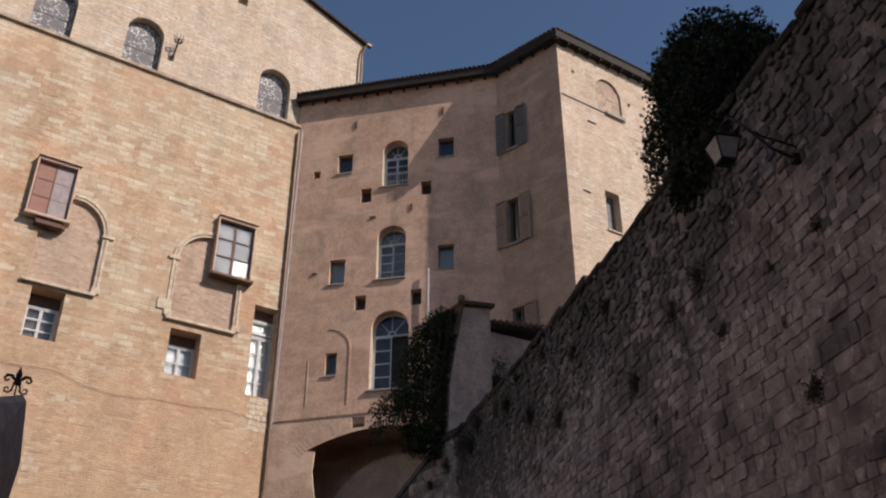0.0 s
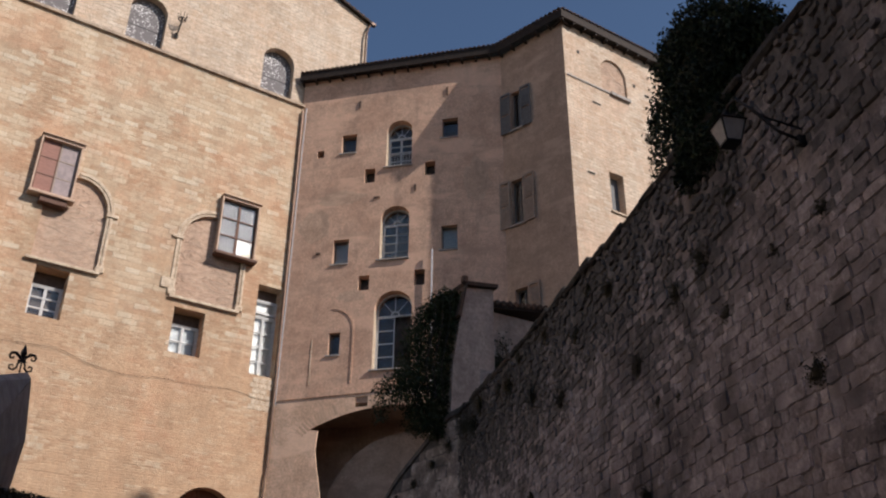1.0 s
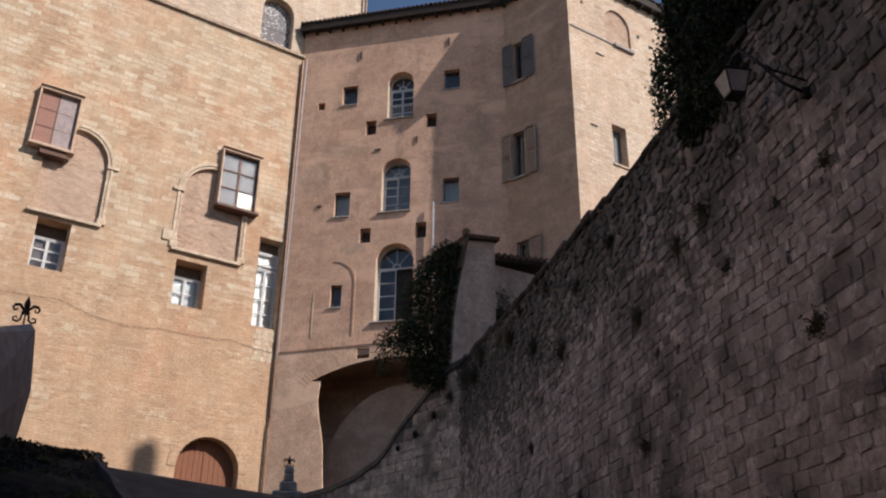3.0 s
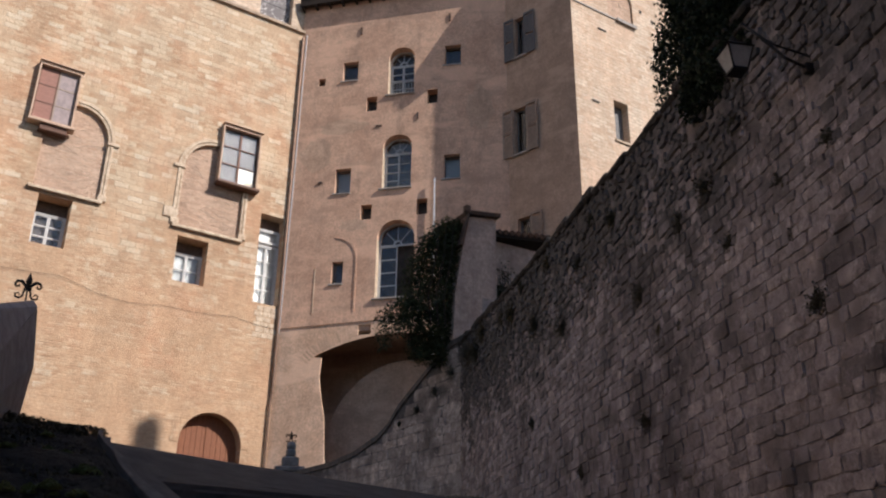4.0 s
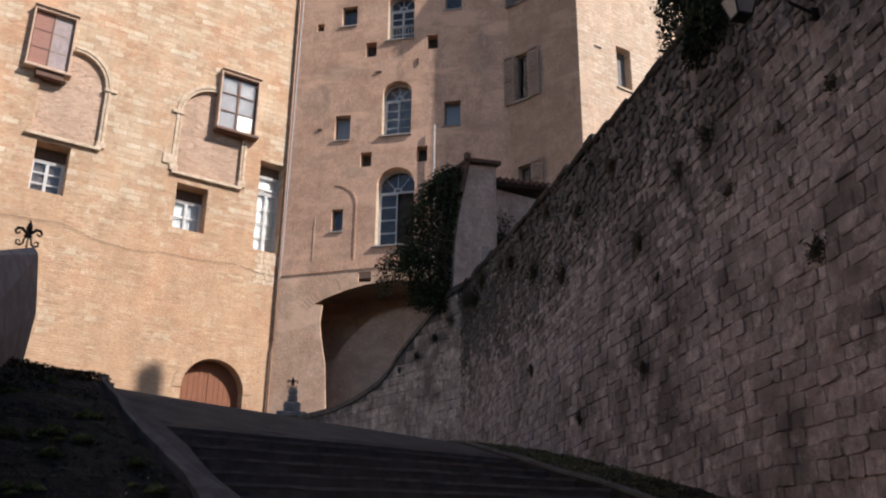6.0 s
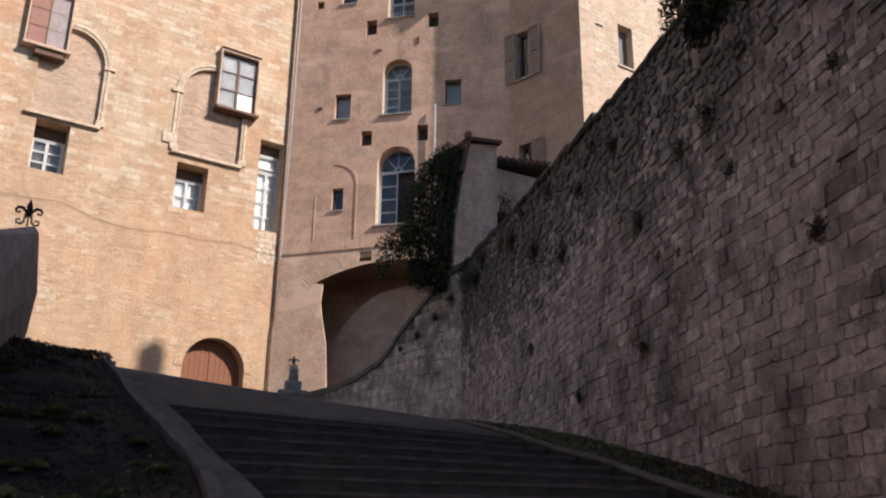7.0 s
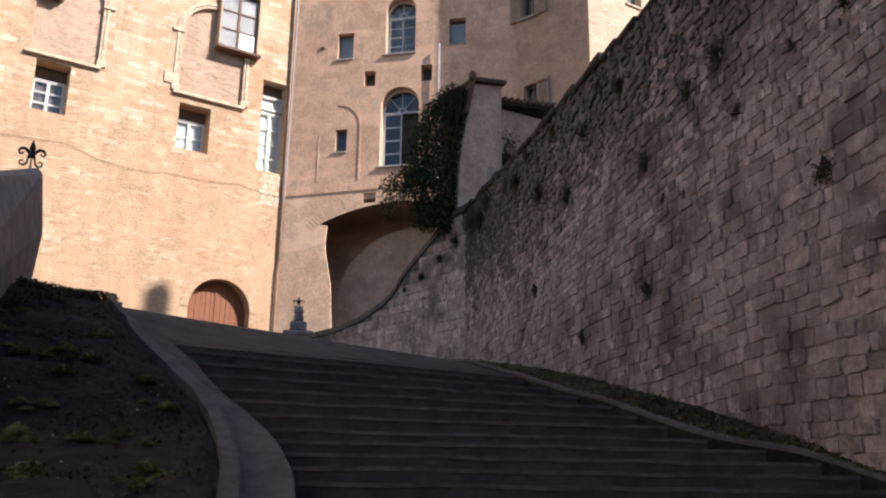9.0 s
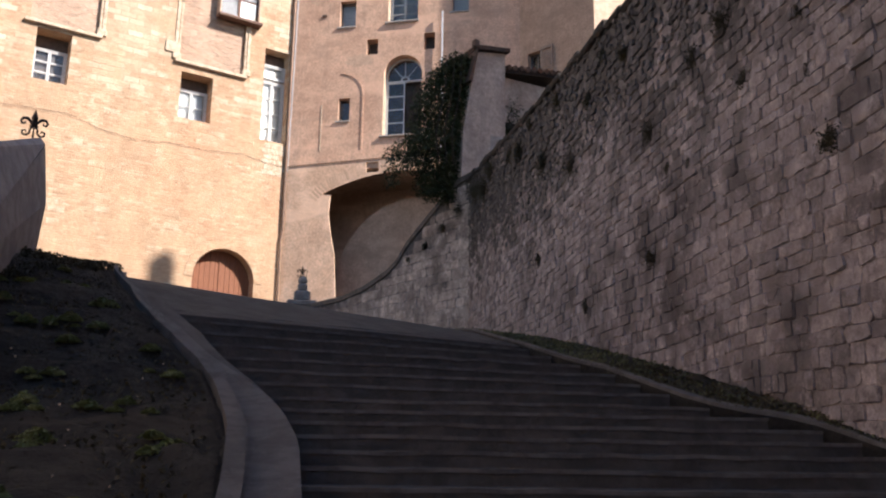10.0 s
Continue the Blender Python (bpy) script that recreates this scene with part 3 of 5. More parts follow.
def box_window(name, u0, u1, z0, z1, red):
    """A window in a stone surround that stands a little proud of the wall, on a heavy sill."""
    w = thing(name, F1 @ Matrix.Translation((u0, 0, z0)), "casement window with faded red inner shutters in a stone surround" if red else "brown casement window reflecting the bright sky in a stone surround", "window", "palace and house windows", "structure")
    W, H = u1 - u0, z1 - z0
    part("surround", sheet(rect(-0.02, W + 0.02, 0, H + 0.12), [rect(0.045, W - 0.045, 0.05, H - 0.0)], -0.30, 0.14), REVEAL_STONE, w)
    part("sill", box(-0.06, W + 0.12, -0.42, 0.04, -0.14, 0.0, bevel=0.02), REVEAL_STONE if red else BROWN_PAINT, w)
    part("lintel", box(-0.05, W + 0.08, -0.40, 0.0, H + 0.12, H + 0.18, bevel=0.02), REVEAL_STONE, w)
    if red:
        part("corbel", box(0.42, W - 0.12, -0.30, 0.10, -0.42, -0.14, bevel=0.03), BROWN_PAINT, w)
    x0, x1, h0, h1 = 0.045, W - 0.045, 0.05, H - 0.0
    mid = (x0 + x1) / 2
    for i, (a, b) in enumerate(((x0, mid), (mid, x1))):
        rows = 3
        ch = (h1 - h0 - 0.06) / rows
        cells = [(a + 0.055, b - 0.055, h0 + 0.055 + k * ch, h0 + (k + 1) * ch) for k in range(rows)]
        leaf = part("sash", sheet(rect(a, b, h0, h1), [rect(*c) for c in cells], -0.12, -0.09), SHUTTER_PALE if red and i == 1 else BROWN_PAINT, w)
        for c in cells:
            ob = part("pane", box(c[0] - 0.01, c[1] + 0.01, -0.11, -0.10, c[2] - 0.01, c[3] + 0.01), (RED_SHUTTER if i == 0 else MAUVE_PANEL) if red else PANE, leaf)
            ob.visible_shadow = red
    if not red:
        # white sheet added as the bright reflection in the lower right panes
        part("blind", box(mid + 0.02, x1, -0.086, -0.080, h0, h0 + 0.95), CURTAIN_GLARE, w, "white sheet standing for a bright reflection")
    part("room_dark", box(x0 - 0.02, x1 + 0.02, -0.07, -0.055, h0, h1), GREY_PAINT if not red else INNER_SHADE, w, "dull sheet for the dimness of the room behind")
    return w


box_window("window_5", -11.42, -9.80, 20.86, 23.40, True)
box_window("window_6", -3.52, -1.74, 20.45, 23.20, False)


def arch_moulding(name, u0, u1, z0, spring, rise, left, right, a0, a1):
    """The carved stone border of a walled-up arch: jamb shafts, capitals, part of the arch and the sill."""
    w = thing(name, F1, "carved pale stone border of a walled-up arched window", "arch moulding", "walled-up arches", "structure")
    c, r = (u0 + u1) / 2, (u1 - u0) / 2
    for k, (g0, g1, y) in enumerate(((0.0, 0.09, -0.03), (0.12, 0.27, -0.06))):
        part("arch_band", band(curve_line(c, r + g0, spring, a0, a1, rz=rise + g0), curve_line(c, r + g1, spring, a0, a1, rz=rise + g1), y, 0.14), TRAVERTINE, w)
    for side, on in ((-1, left), (1, right)):
        if not on:
            continue
        e = c + side * r
        for g0, g1, y in ((0.0, 0.08, -0.03), (0.11, 0.24, -0.05)):
            a, b = sorted((e + side * g0, e + side * g1))
            part("shaft", box(a, b, y, 0.14, z0, spring, bevel=0.015), TRAVERTINE, w)
        a, b = sorted((e - side * 0.05, e + side * 0.45))
        part("capital", box(a, b, -0.10, 0.12, spring - 0.06, spring + 0.10, bevel=0.02), TRAVERTINE, w)
        a, b = sorted((e - side * 0.06, e + side * 0.30))
        part("shaft_base", box(a, b, -0.10, 0.12, z0, z0 + 0.28, bevel=0.03), TRAVERTINE, w)
    part("niche_sill", box(u0 - 0.2, u1 + 0.14, -0.16, 0.1, z0 - 0.14, z0, bevel=0.02), TRAVERTINE, w)
    return w


arch_moulding("arch_moulding", -10.75, -8.25, 18.1, 20.75, 1.4, False, True, 0, 96)
arch_moulding("arch_moulding", -5.0, -2.22, 17.95, 20.7, 1.5, True, True, 78, 180)
whole("stone_block", box(0, 0.62, -0.07, 0.05, 0, 0.5, bevel=0.03), TRAVERTINE, F1 @ Matrix.Translation((-5.62, 0, 18.2)), "pale dressed stone block left in the brickwork", "stone", kind="structure")


def screen_window(name, u0, u1, z1):
    w = thing(name, F1 @ Matrix.Translation((u0, 0.1, 30.2)), "arched window closed by a pierced screen, its glitter painted in", "window", "upper arched windows", "structure")
    W, H = u1 - u0, z1 - 30.2
    part("screen", sheet(arched(-0.02, W + 0.02, 0, H + 0.02), [], 0.42, 0.47), MESH_SCREEN, w)
    part("window_frame", sheet(arched(0, W, 0, H), [arched(0.03, W - 0.03, 0.03, H - 0.03)], 0.40, 0.42), GREY_PAINT, w)
    part("bar", box(0.05, W - 0.05, 0.40, 0.415, 1.2, 1.225), GREY_PAINT, w)
    return w


screen_window("window_7", -13.23, -11.47, 33.1)
screen_window("window_8", -9.14, -7.4, 33.12)
screen_window("window_9", -2.36, -0.66, 33.15)


def torch_bracket():
    w = thing("torch_holder", F1 @ Matrix.Translation((-6.87, 0.0, 31.3)) @ Matrix.Scale(0.72, 4), "rusty iron torch cage on a wall bracket", "torch holder")
    part("arm", tube([(0, 0.1, 0), (0, -0.25, 0.15), (0.05, -0.4, 0.7), (0.08, -0.42, 1.05)], 0.05, 6), IRON, w)
    part("wall_plate", box(-0.12, 0.12, 0.02, 0.10, -0.15, 0.25), IRON, w)
    part("ring", tube([(0.08 + 0.26 * math.cos(k), -0.42 + 0.26 * math.sin(k), 1.15) for k in [i * math.tau / 10 for i in range(11)]], 0.03, 5), IRON, w)
    for i in range(8):
        k = i * math.tau / 8
        part("prong", tube([(0.08 + 0.10 * math.cos(k), -0.42 + 0.10 * math.sin(k), 1.0), (0.08 + 0.27 * math.cos(k), -0.42 + 0.27 * math.sin(k), 1.2), (0.08 + 0.33 * math.cos(k), -0.42 + 0.33 * math.sin(k), 1.6)], 0.022, 5), IRON, w)
    part("spike", tube([(0.08, -0.42, 1.05), (0.08, -0.42, 1.45)], [0.06, 0.01], 6), IRON, w)


torch_bracket()


def palace_door():
    d = thing("door_1", F1 @ Matrix.Translation((-3.74, 0, 6.3)), "arched double door of reddish wooden planks, shut", "door", kind="structure")
    W, H, r = 2.59, 3.95, 1.295
    part("arch_stone", band(curve_line(r, r, H - r, 0, 180), curve_line(r, r + 0.34, H - r, 0, 180), -0.03, 0.06), BRICK_WALL, d, "ring of arch stones")
    n = 12
    for i in range(n):
        a, b = W * i / n, W * (i + 1) / n
        top = lambda x: H - r + math.sqrt(max(0.0, r * r - (x - r) ** 2))
        line = [(a + 0.006, 0), (b - 0.006, 0), (b - 0.006, max(0.3, top(b - 0.006))), ((a + b) / 2, top((a + b) / 2)), (a + 0.006, max(0.3, top(a + 0.006)))]
        part("plank", sheet(line, [], 0.50 + 0.006 * (i % 2), 0.56), DOOR_WOOD, d)
    part("meeting_rail", box(r - 0.05, r + 0.05, 0.47, 0.52, 0, H - 0.02), DOOR_WOOD, d)
    part("backing", sheet(arched(-0.02, W + 0.02, 0, H + 0.02), [], 0.57, 0.62), DOOR_WOOD, d)


palace_door()

# downpipe in the corner, and the cables along the wall
whole("downpipe", tube([(-0.05, -0.12, 29.6), (-0.05, -0.12, 20.0), (-0.06, -0.12, 11.4)], 0.075, 10), COPPER, F1, "brown metal downpipe in the corner of the facades", "downpipe")
whole("downpipe", tube([(-0.06, -0.12, 11.4), (-0.12, -0.12, 10.9), (-0.12, -0.12, 6.4)], 0.05, 10), COPPER, F1, "thinner lower length of the corner downpipe", "downpipe")
whole("downpipe", tube([(0.22, -0.07, 29.8), (0.16, -0.07, 20.0), (0.1, -0.07, 14.0)], 0.035, 8), STEEL, F2, "thin bright metal pipe beside the corner", "downpipe")
cable = [(-14.0, -0.05, 14.3), (-9.1, -0.05, 14.63), (-8.6, -0.05, 14.5), (-7.76, -0.05, 14.25), (-6.6, -0.05, 14.12), (-5.44, -0.05, 14.2), (-5.3, -0.05, 14.28), (-3.6, -0.05, 14.28), (-2.03, -0.05, 14.42), (-1.1, -0.05, 14.28), (-0.22, -0.05, 14.22)]
whole("cable", tube(cable, 0.007, 5), DARK_WOOD, F1, "thin dark cable slung along the brick wall", "cable")

# ---- the plastered house ----
AW1, AW2, AW3 = arched(4.54, 5.82, 25.72, 28.38, 0.6), arched(4.42, 5.79, 20.7, 23.48, 0.6), arched(4.3, 6.02, 15.4, 19.08, 0.85)
SQ = {"window_13": (2.24, 3.0, 26.8, 27.88), "window_14": (2.18, 2.93, 20.68, 21.94), "window_15": (2.28, 2.80, 16.22, 17.26), "window_16": (7.3, 8.08, 27.05, 28.14), "window_17": (7.3, 8.05, 20.92, 22.14)}
HOLES = [(3.5, 4.03, 24.93, 25.72), (6.46, 6.97, 25.0, 25.76), (3.48, 4.0, 19.23, 19.96), (6.07, 6.57, 19.25, 20.02), (3.64, 4.2, 13.80, 14.25), (1.0, 1.36, 26.68, 27.1)]
BIG_ARCH = [(2.50, 4.0), (10.2, 4.0), (10.2, 12.6)] + [(u / 10, 13.80 - 0.062 * (u / 10 - 5.4) ** 2) for u in range(96, 17, -5)] + [(1.70, 12.94), (2.08, 12.87), (2.02, 12.1), (2.10, 11.5), (2.35, 10.28), (2.48, 8.43)]
house = thing("wall_house", F2, "ochre plastered house wall with a large brick arch at its foot", "wall", kind="structure")
part("wall_face", sheet([(0.0, 14.30), (10.3, 14.55), (10.3, 31.6), (0.0, 31.6)], [AW1, AW2, AW3] + [rect(*v) for v in SQ.values()] + [rect(*h) for h in HOLES if h[2] > 14], 0.0, 0.7), OCHRE, house)
part("lower_wall", sheet([(0.0, 4.0), (10.3, 4.0), (10.3, 14.55), (0.0, 14.30)], [BIG_ARCH, rect(*HOLES[4])], 0.012, 0.09), LOWER_STONE, house, "bare stone and brick lower wall")
# recess walls take the darkened plaster, so shade is painted in
part("arch_recess_back", box(-0.6, 10.2, 3.4, 3.7, 4.0, 16.0), SHADED_OCHRE, house, "back wall of the arch, plaster darkened for shade")
part("arch_recess_side", box(-0.9, -0.6, 0.2, 3.7, 4.0, 15.0), SHADED_OCHRE, house)
part("arch_recess_vault", box(-0.9, 10.2, 0.09, 3.4, 14.0, 14.28), SHADED_OCHRE, house)
part("inner_arch", sheet(arched(1.75, 9.2, 4.0, 13.15, 4.1), [], 1.8, 3.39), SHADED_OCHRE, house, "paler blind arch inside the recess")
part("ledge", sheet([(0.05, 14.28), (6.2, 14.46), (6.2, 14.72), (0.05, 14.54)], [], -0.03, 0.02), OCHRE, house, "thin stone ledge across the plaster")
for i in range(34):
    u = 1.45 + i * 0.11
    slope = -0.144 * (u - 5.4) if u > 1.86 else 0.6
    z = 13.87 - 0.072 * (max(u, 1.86) - 5.4) ** 2 + (0.0 if u > 1.86 else -1.1 * (1.86 - u))
    m = Matrix.Translation((u - 0.28 * math.sin(math.atan(slope)), -0.004, z + 0.30)) @ Matrix.Rotation(math.pi / 2 - math.atan(slope) - 0.25 * (i < 6), 4, "Y")
    if not 3.3 < u < 4.4:
        part("arch_brick", box(-0.22, 0.22, 0.011, 0.03, -0.045, 0.045), ARCH_BRICK, house, m=m)
part("blind_arch", band(curve_line(2.35, 1.0, 17.4, 0, 88), curve_line(2.35, 1.08, 17.4, 0, 88), -0.03, 0.02), OCHRE, house, "thin raised plaster arch line")
part("blind_jamb", box(3.36, 3.43, -0.03, 0.02, 14.9, 17.4), OCHRE, house)
part("plaster_seam", box(1.50, 1.54, -0.02, 0.02, 14.9, 17.0), TRAVERTINE, house)
for h in HOLES:
    part("hole_back", box(h[0], h[1], 0.45, 0.55, h[2], h[3]), INNER_SHADE, house)


def arch_window(name, u0, u1, z0, z1, rise, label, open_leaf, rail=False, dark_right=False):
    """A tall arched window: fanlight, glazed leaves and a stone sill in a deep reveal."""
    w = thing(name, F2 @ Matrix.Translation((u0, 0.40, z0)), label, "window", "arched house windows", "structure")
    W, H = u1 - u0, z1 - z0
    s = H - rise - 0.25
    part("window_frame", sheet(arched(0, W, 0, H, rise), [rect(0.07, W - 0.07, 0.07, s), arched(0.07, W - 0.07, s + 0.07, H - 0.07, rise - 0.07)], 0.0, 0.07), WHITE_PAINT, w)
    c = W / 2
    for a in (45, 90, 135):
        k = radians(a)
        part("fan_bar", tube([(c + 0.16 * math.cos(k), 0.03, s + 0.1 + 0.16 * math.sin(k)), (c + (W / 2 - 0.08) * math.cos(k), 0.03, s + 0.1 + (rise + 0.12) * math.sin(k) * 0.92)], 0.02, 5), WHITE_PAINT, w)
    part("fan_hub", band(curve_line(c, 0.14, s + 0.08, 0, 180, 8), curve_line(c, 0.20, s + 0.08, 0, 180, 8), 0.0, 0.05), WHITE_PAINT, w)
    part("fan_glass", sheet(arched(0.05, W - 0.05, s + 0.05, H - 0.05, rise), [], 0.035, 0.045), PANE, w)
    for i in range(2):
        if i == 1 and dark_right:
            continue
        a, b = (0.07, c) if i == 0 else (c, W - 0.07)
        rows = 4
        ch = (s - 0.07 - 0.06) / rows
        cells = [(a + 0.05, b - 0.05, 0.07 + 0.05 + k * ch, 0.07 + (k + 1) * ch) for k in range(rows)]
        leaf = part("sash", sheet(rect(a + 0.003, b - 0.003, 0.07, s), [rect(*q) for q in cells], 0.0, 0.05), WHITE_PAINT if not (open_leaf and i == 1) else BLIND, w)
        for q in cells:
            part("pane", box(q[0] - 0.01, q[1] + 0.01, 0.02, 0.03, q[2] - 0.01, q[3] + 0.01), PANE, leaf)
    part("room_dark", sheet(arched(-0.04, W + 0.04, -0.04, H + 0.04, rise), [], 0.31, 0.36), BLIND if open_leaf else INNER_SHADE, w)
    part("sill", box(-0.12, W + 0.04, -0.50, 0.0, -0.08, 0.0, bevel=0.015), GREY_STONE, w)
    # pale sheet on one side only: sunlight on the reveal as colour
    part("white_reveal", box(-0.002, 0.006, -0.395, 0.0, 0.0, H - rise), TRAVERTINE, w, "pale left reveal, sunlight put in its colour")
    if rail:
        part("rail", box(0.02, W - 0.02, -0.1, -0.06, 0.92, 0.96), WHITE_PAINT, w)
        for i in range(9):
            x = 0.06 + i * (W - 0.12) / 8
            part("baluster", box(x - 0.012, x + 0.012, -0.09, -0.07, 0.0, 0.92), WHITE_PAINT, w)
    return w


arch_window("window_10", 4.54, 5.82, 25.72, 28.38, 0.6, "white arched window with a fanlight and a low iron rail", False, rail=True)
arch_window("window_11", 4.42, 5.79, 20.7, 23.48, 0.6, "white arched window with a fanlight and one dull leaf", True)
arch_window("window_12", 4.3, 6.02, 15.4, 19.08, 0.85, "large arched window standing half open on a dark room", False, dark_right=True)


def small_window(name, u0, u1, z0, z1, label, curtain):
    w = thing(name, F2 @ Matrix.Translation((u0, 0.25, z0)), label, "window", "small house windows", "structure")
    W, H = u1 - u0, z1 - z0
    part("window_frame", sheet(rect(0, W, 0, H), [rect(0.05, W - 0.05, 0.05, H - 0.05)], 0.0, 0.06), GREY_PAINT, w)
    part("pane", box(0.04, W - 0.04, 0.025, 0.035, 0.04, H - 0.04), PANE, w)
    part("room_dark", box(0, W, 0.2, 0.24, 0, H), CURTAIN_GLARE if curtain else INNER_SHADE, w)
    part("sill", box(-0.1, W + 0.02, -0.31, 0.0, -0.07, 0.0), GREY_STONE, w)


for k, (nm, v) in enumerate(SQ.items()):
    small_window(nm, *v, "small square window with a pale curtain" if k in (1, 4) else "small dark square window with a thin sill", k in (1, 4))
whole("flue_pipe", tube([(6.96, -0.16, 12.2), (6.92, -0.16, 17.6), (6.92, -0.16, 20.9)], 0.045, 8), STEEL, F2, "bright metal flue pipe up the plastered wall", "pipe")

# short return wall with the shuttered windows
S1, S2W, S3 = rect(0.52, 1.08, 26.75, 28.95), rect(0.35, 1.05, 21.65, 24.0), rect(0.40, 1.1, 16.6, 18.5)
side = thing("wall_house_side", F3, "plastered side wall with shuttered windows, shade in its colour", "wall", kind="structure")
part("wall_face", sheet([(0, 4), (3.63, 4), (3.63, 31.75), (0, 31.6)], [S1, S2W, S3], 0.0, 0.6), SHADED_OCHRE, side)
for k, (hole, swing) in enumerate(((S1, (True, True)), (S2W, (True, True)), (S3, (False, True)))):
    u0, u1, z0, z1 = hole[0][0], hole[1][0], hole[0][1], hole[2][1]
    w = thing("window_%d" % (18 + k), F3 @ Matrix.Translation((u0, 0, z0)), "narrow window with weathered shutters thrown open", "window", "shuttered windows", "structure")
    W, H = u1 - u0, z1 - z0
    part("window_frame", sheet(rect(0, W, 0, H), [rect(0.06, W / 2 - 0.03, 0.06, H - 0.06), rect(W / 2 + 0.03, W - 0.06, 0.06, H - 0.06)], 0.25, 0.31), GREY_PAINT, w)
    part("pane", box(0.04, W - 0.04, 0.275, 0.285, 0.04, H - 0.04), PANE, w)
    part("room_dark", box(-0.02, W + 0.02, 0.45, 0.5, -0.02, H + 0.02), INNER_SHADE, w)
    for on, a, b in ((swing[0], -0.56, -0.02), (swing[1], W + 0.02, W + 0.60)):
        if on:
            sh = part("shutter", sheet(rect(a, b, -0.05, H + 0.05), [rect(a + 0.07, b - 0.07, 0.05, H / 2 - 0.04), rect(a + 0.07, b - 0.07, H / 2 + 0.04, H - 0.05)], -0.12, -0.07), GREY_PAINT if k == 0 else SHUTTER_PALE, w, "louvred wooden shutter")
            n = int((H - 0.2) / 0.11)
            for i in range(n):
                z = 0.08 + i * 0.11
                if abs(z + 0.05 - H / 2) > 0.09:
                    part("slat", box(a + 0.06, b - 0.06, -0.11, -0.075, z, z + 0.085), GREY_PAINT if k == 0 else SHUTTER_PALE, sh)
    part("sill", box(-0.1, W + 0.1, -0.12, 0.0, -0.09, 0.0), GREY_STONE, w)

# sunlit end wall of pale stone
NICHE, SLOT = arched(2.27, 3.9, 28.72, 30.75, 0.9), rect(2.19, 3.04, 21.95, 24.02)
end = thing("wall_house_end", F4, "sunlit pale stone end wall with a blocked arched window", "wall", kind="structure")
part("wall_face", sheet(rect(0, 14, 4, 31.72), [NICHE, SLOT], 0.0, 0.6), END_STONE, end)
part("niche_back", box(2.2, 3.95, 0.10, 0.4, 28.7, 30.8), NICHE_BRICK, end, "brick infill of the blocked window")
part("niche_sill", box(2.75, 3.98, -0.14, 0.02, 28.52, 28.68), GREY_STONE, end)
part("ledge", box(0.1, 2.75, -0.05, 0.02, 28.58, 28.66), GREY_STONE, end)
part("slot_back", box(2.15, 3.1, 0.40, 0.45, 21.9, 24.1), GREY_PAINT, end, "grey closed inner shutter")
part("slot_sill", box(2.12, 3.12, -0.08, 0.02, 21.87, 21.95), TRAVERTINE, end)
# no holes are cut: dark blocks paint the shade of putlog holes
for u, z in ((0.82, 30.2), (4.35, 29.7), (5.1, 29.4)):
    part("putlog_hole", box(u, u + 0.16, -0.012, 0.02, z, z + 0.2), INNER_SHADE, end)
for u, z, l in ((1.55, 27.6, 0.5), (0.9, 23.5, 0.4)):
    part("iron_tie", box(u, u + l, -0.04, 0.02, z, z + 0.07), IRON, end, m=None)


# ---- roof of the house ----
def pt(m, x, y, z):
    return m @ Vector((x, y, z))


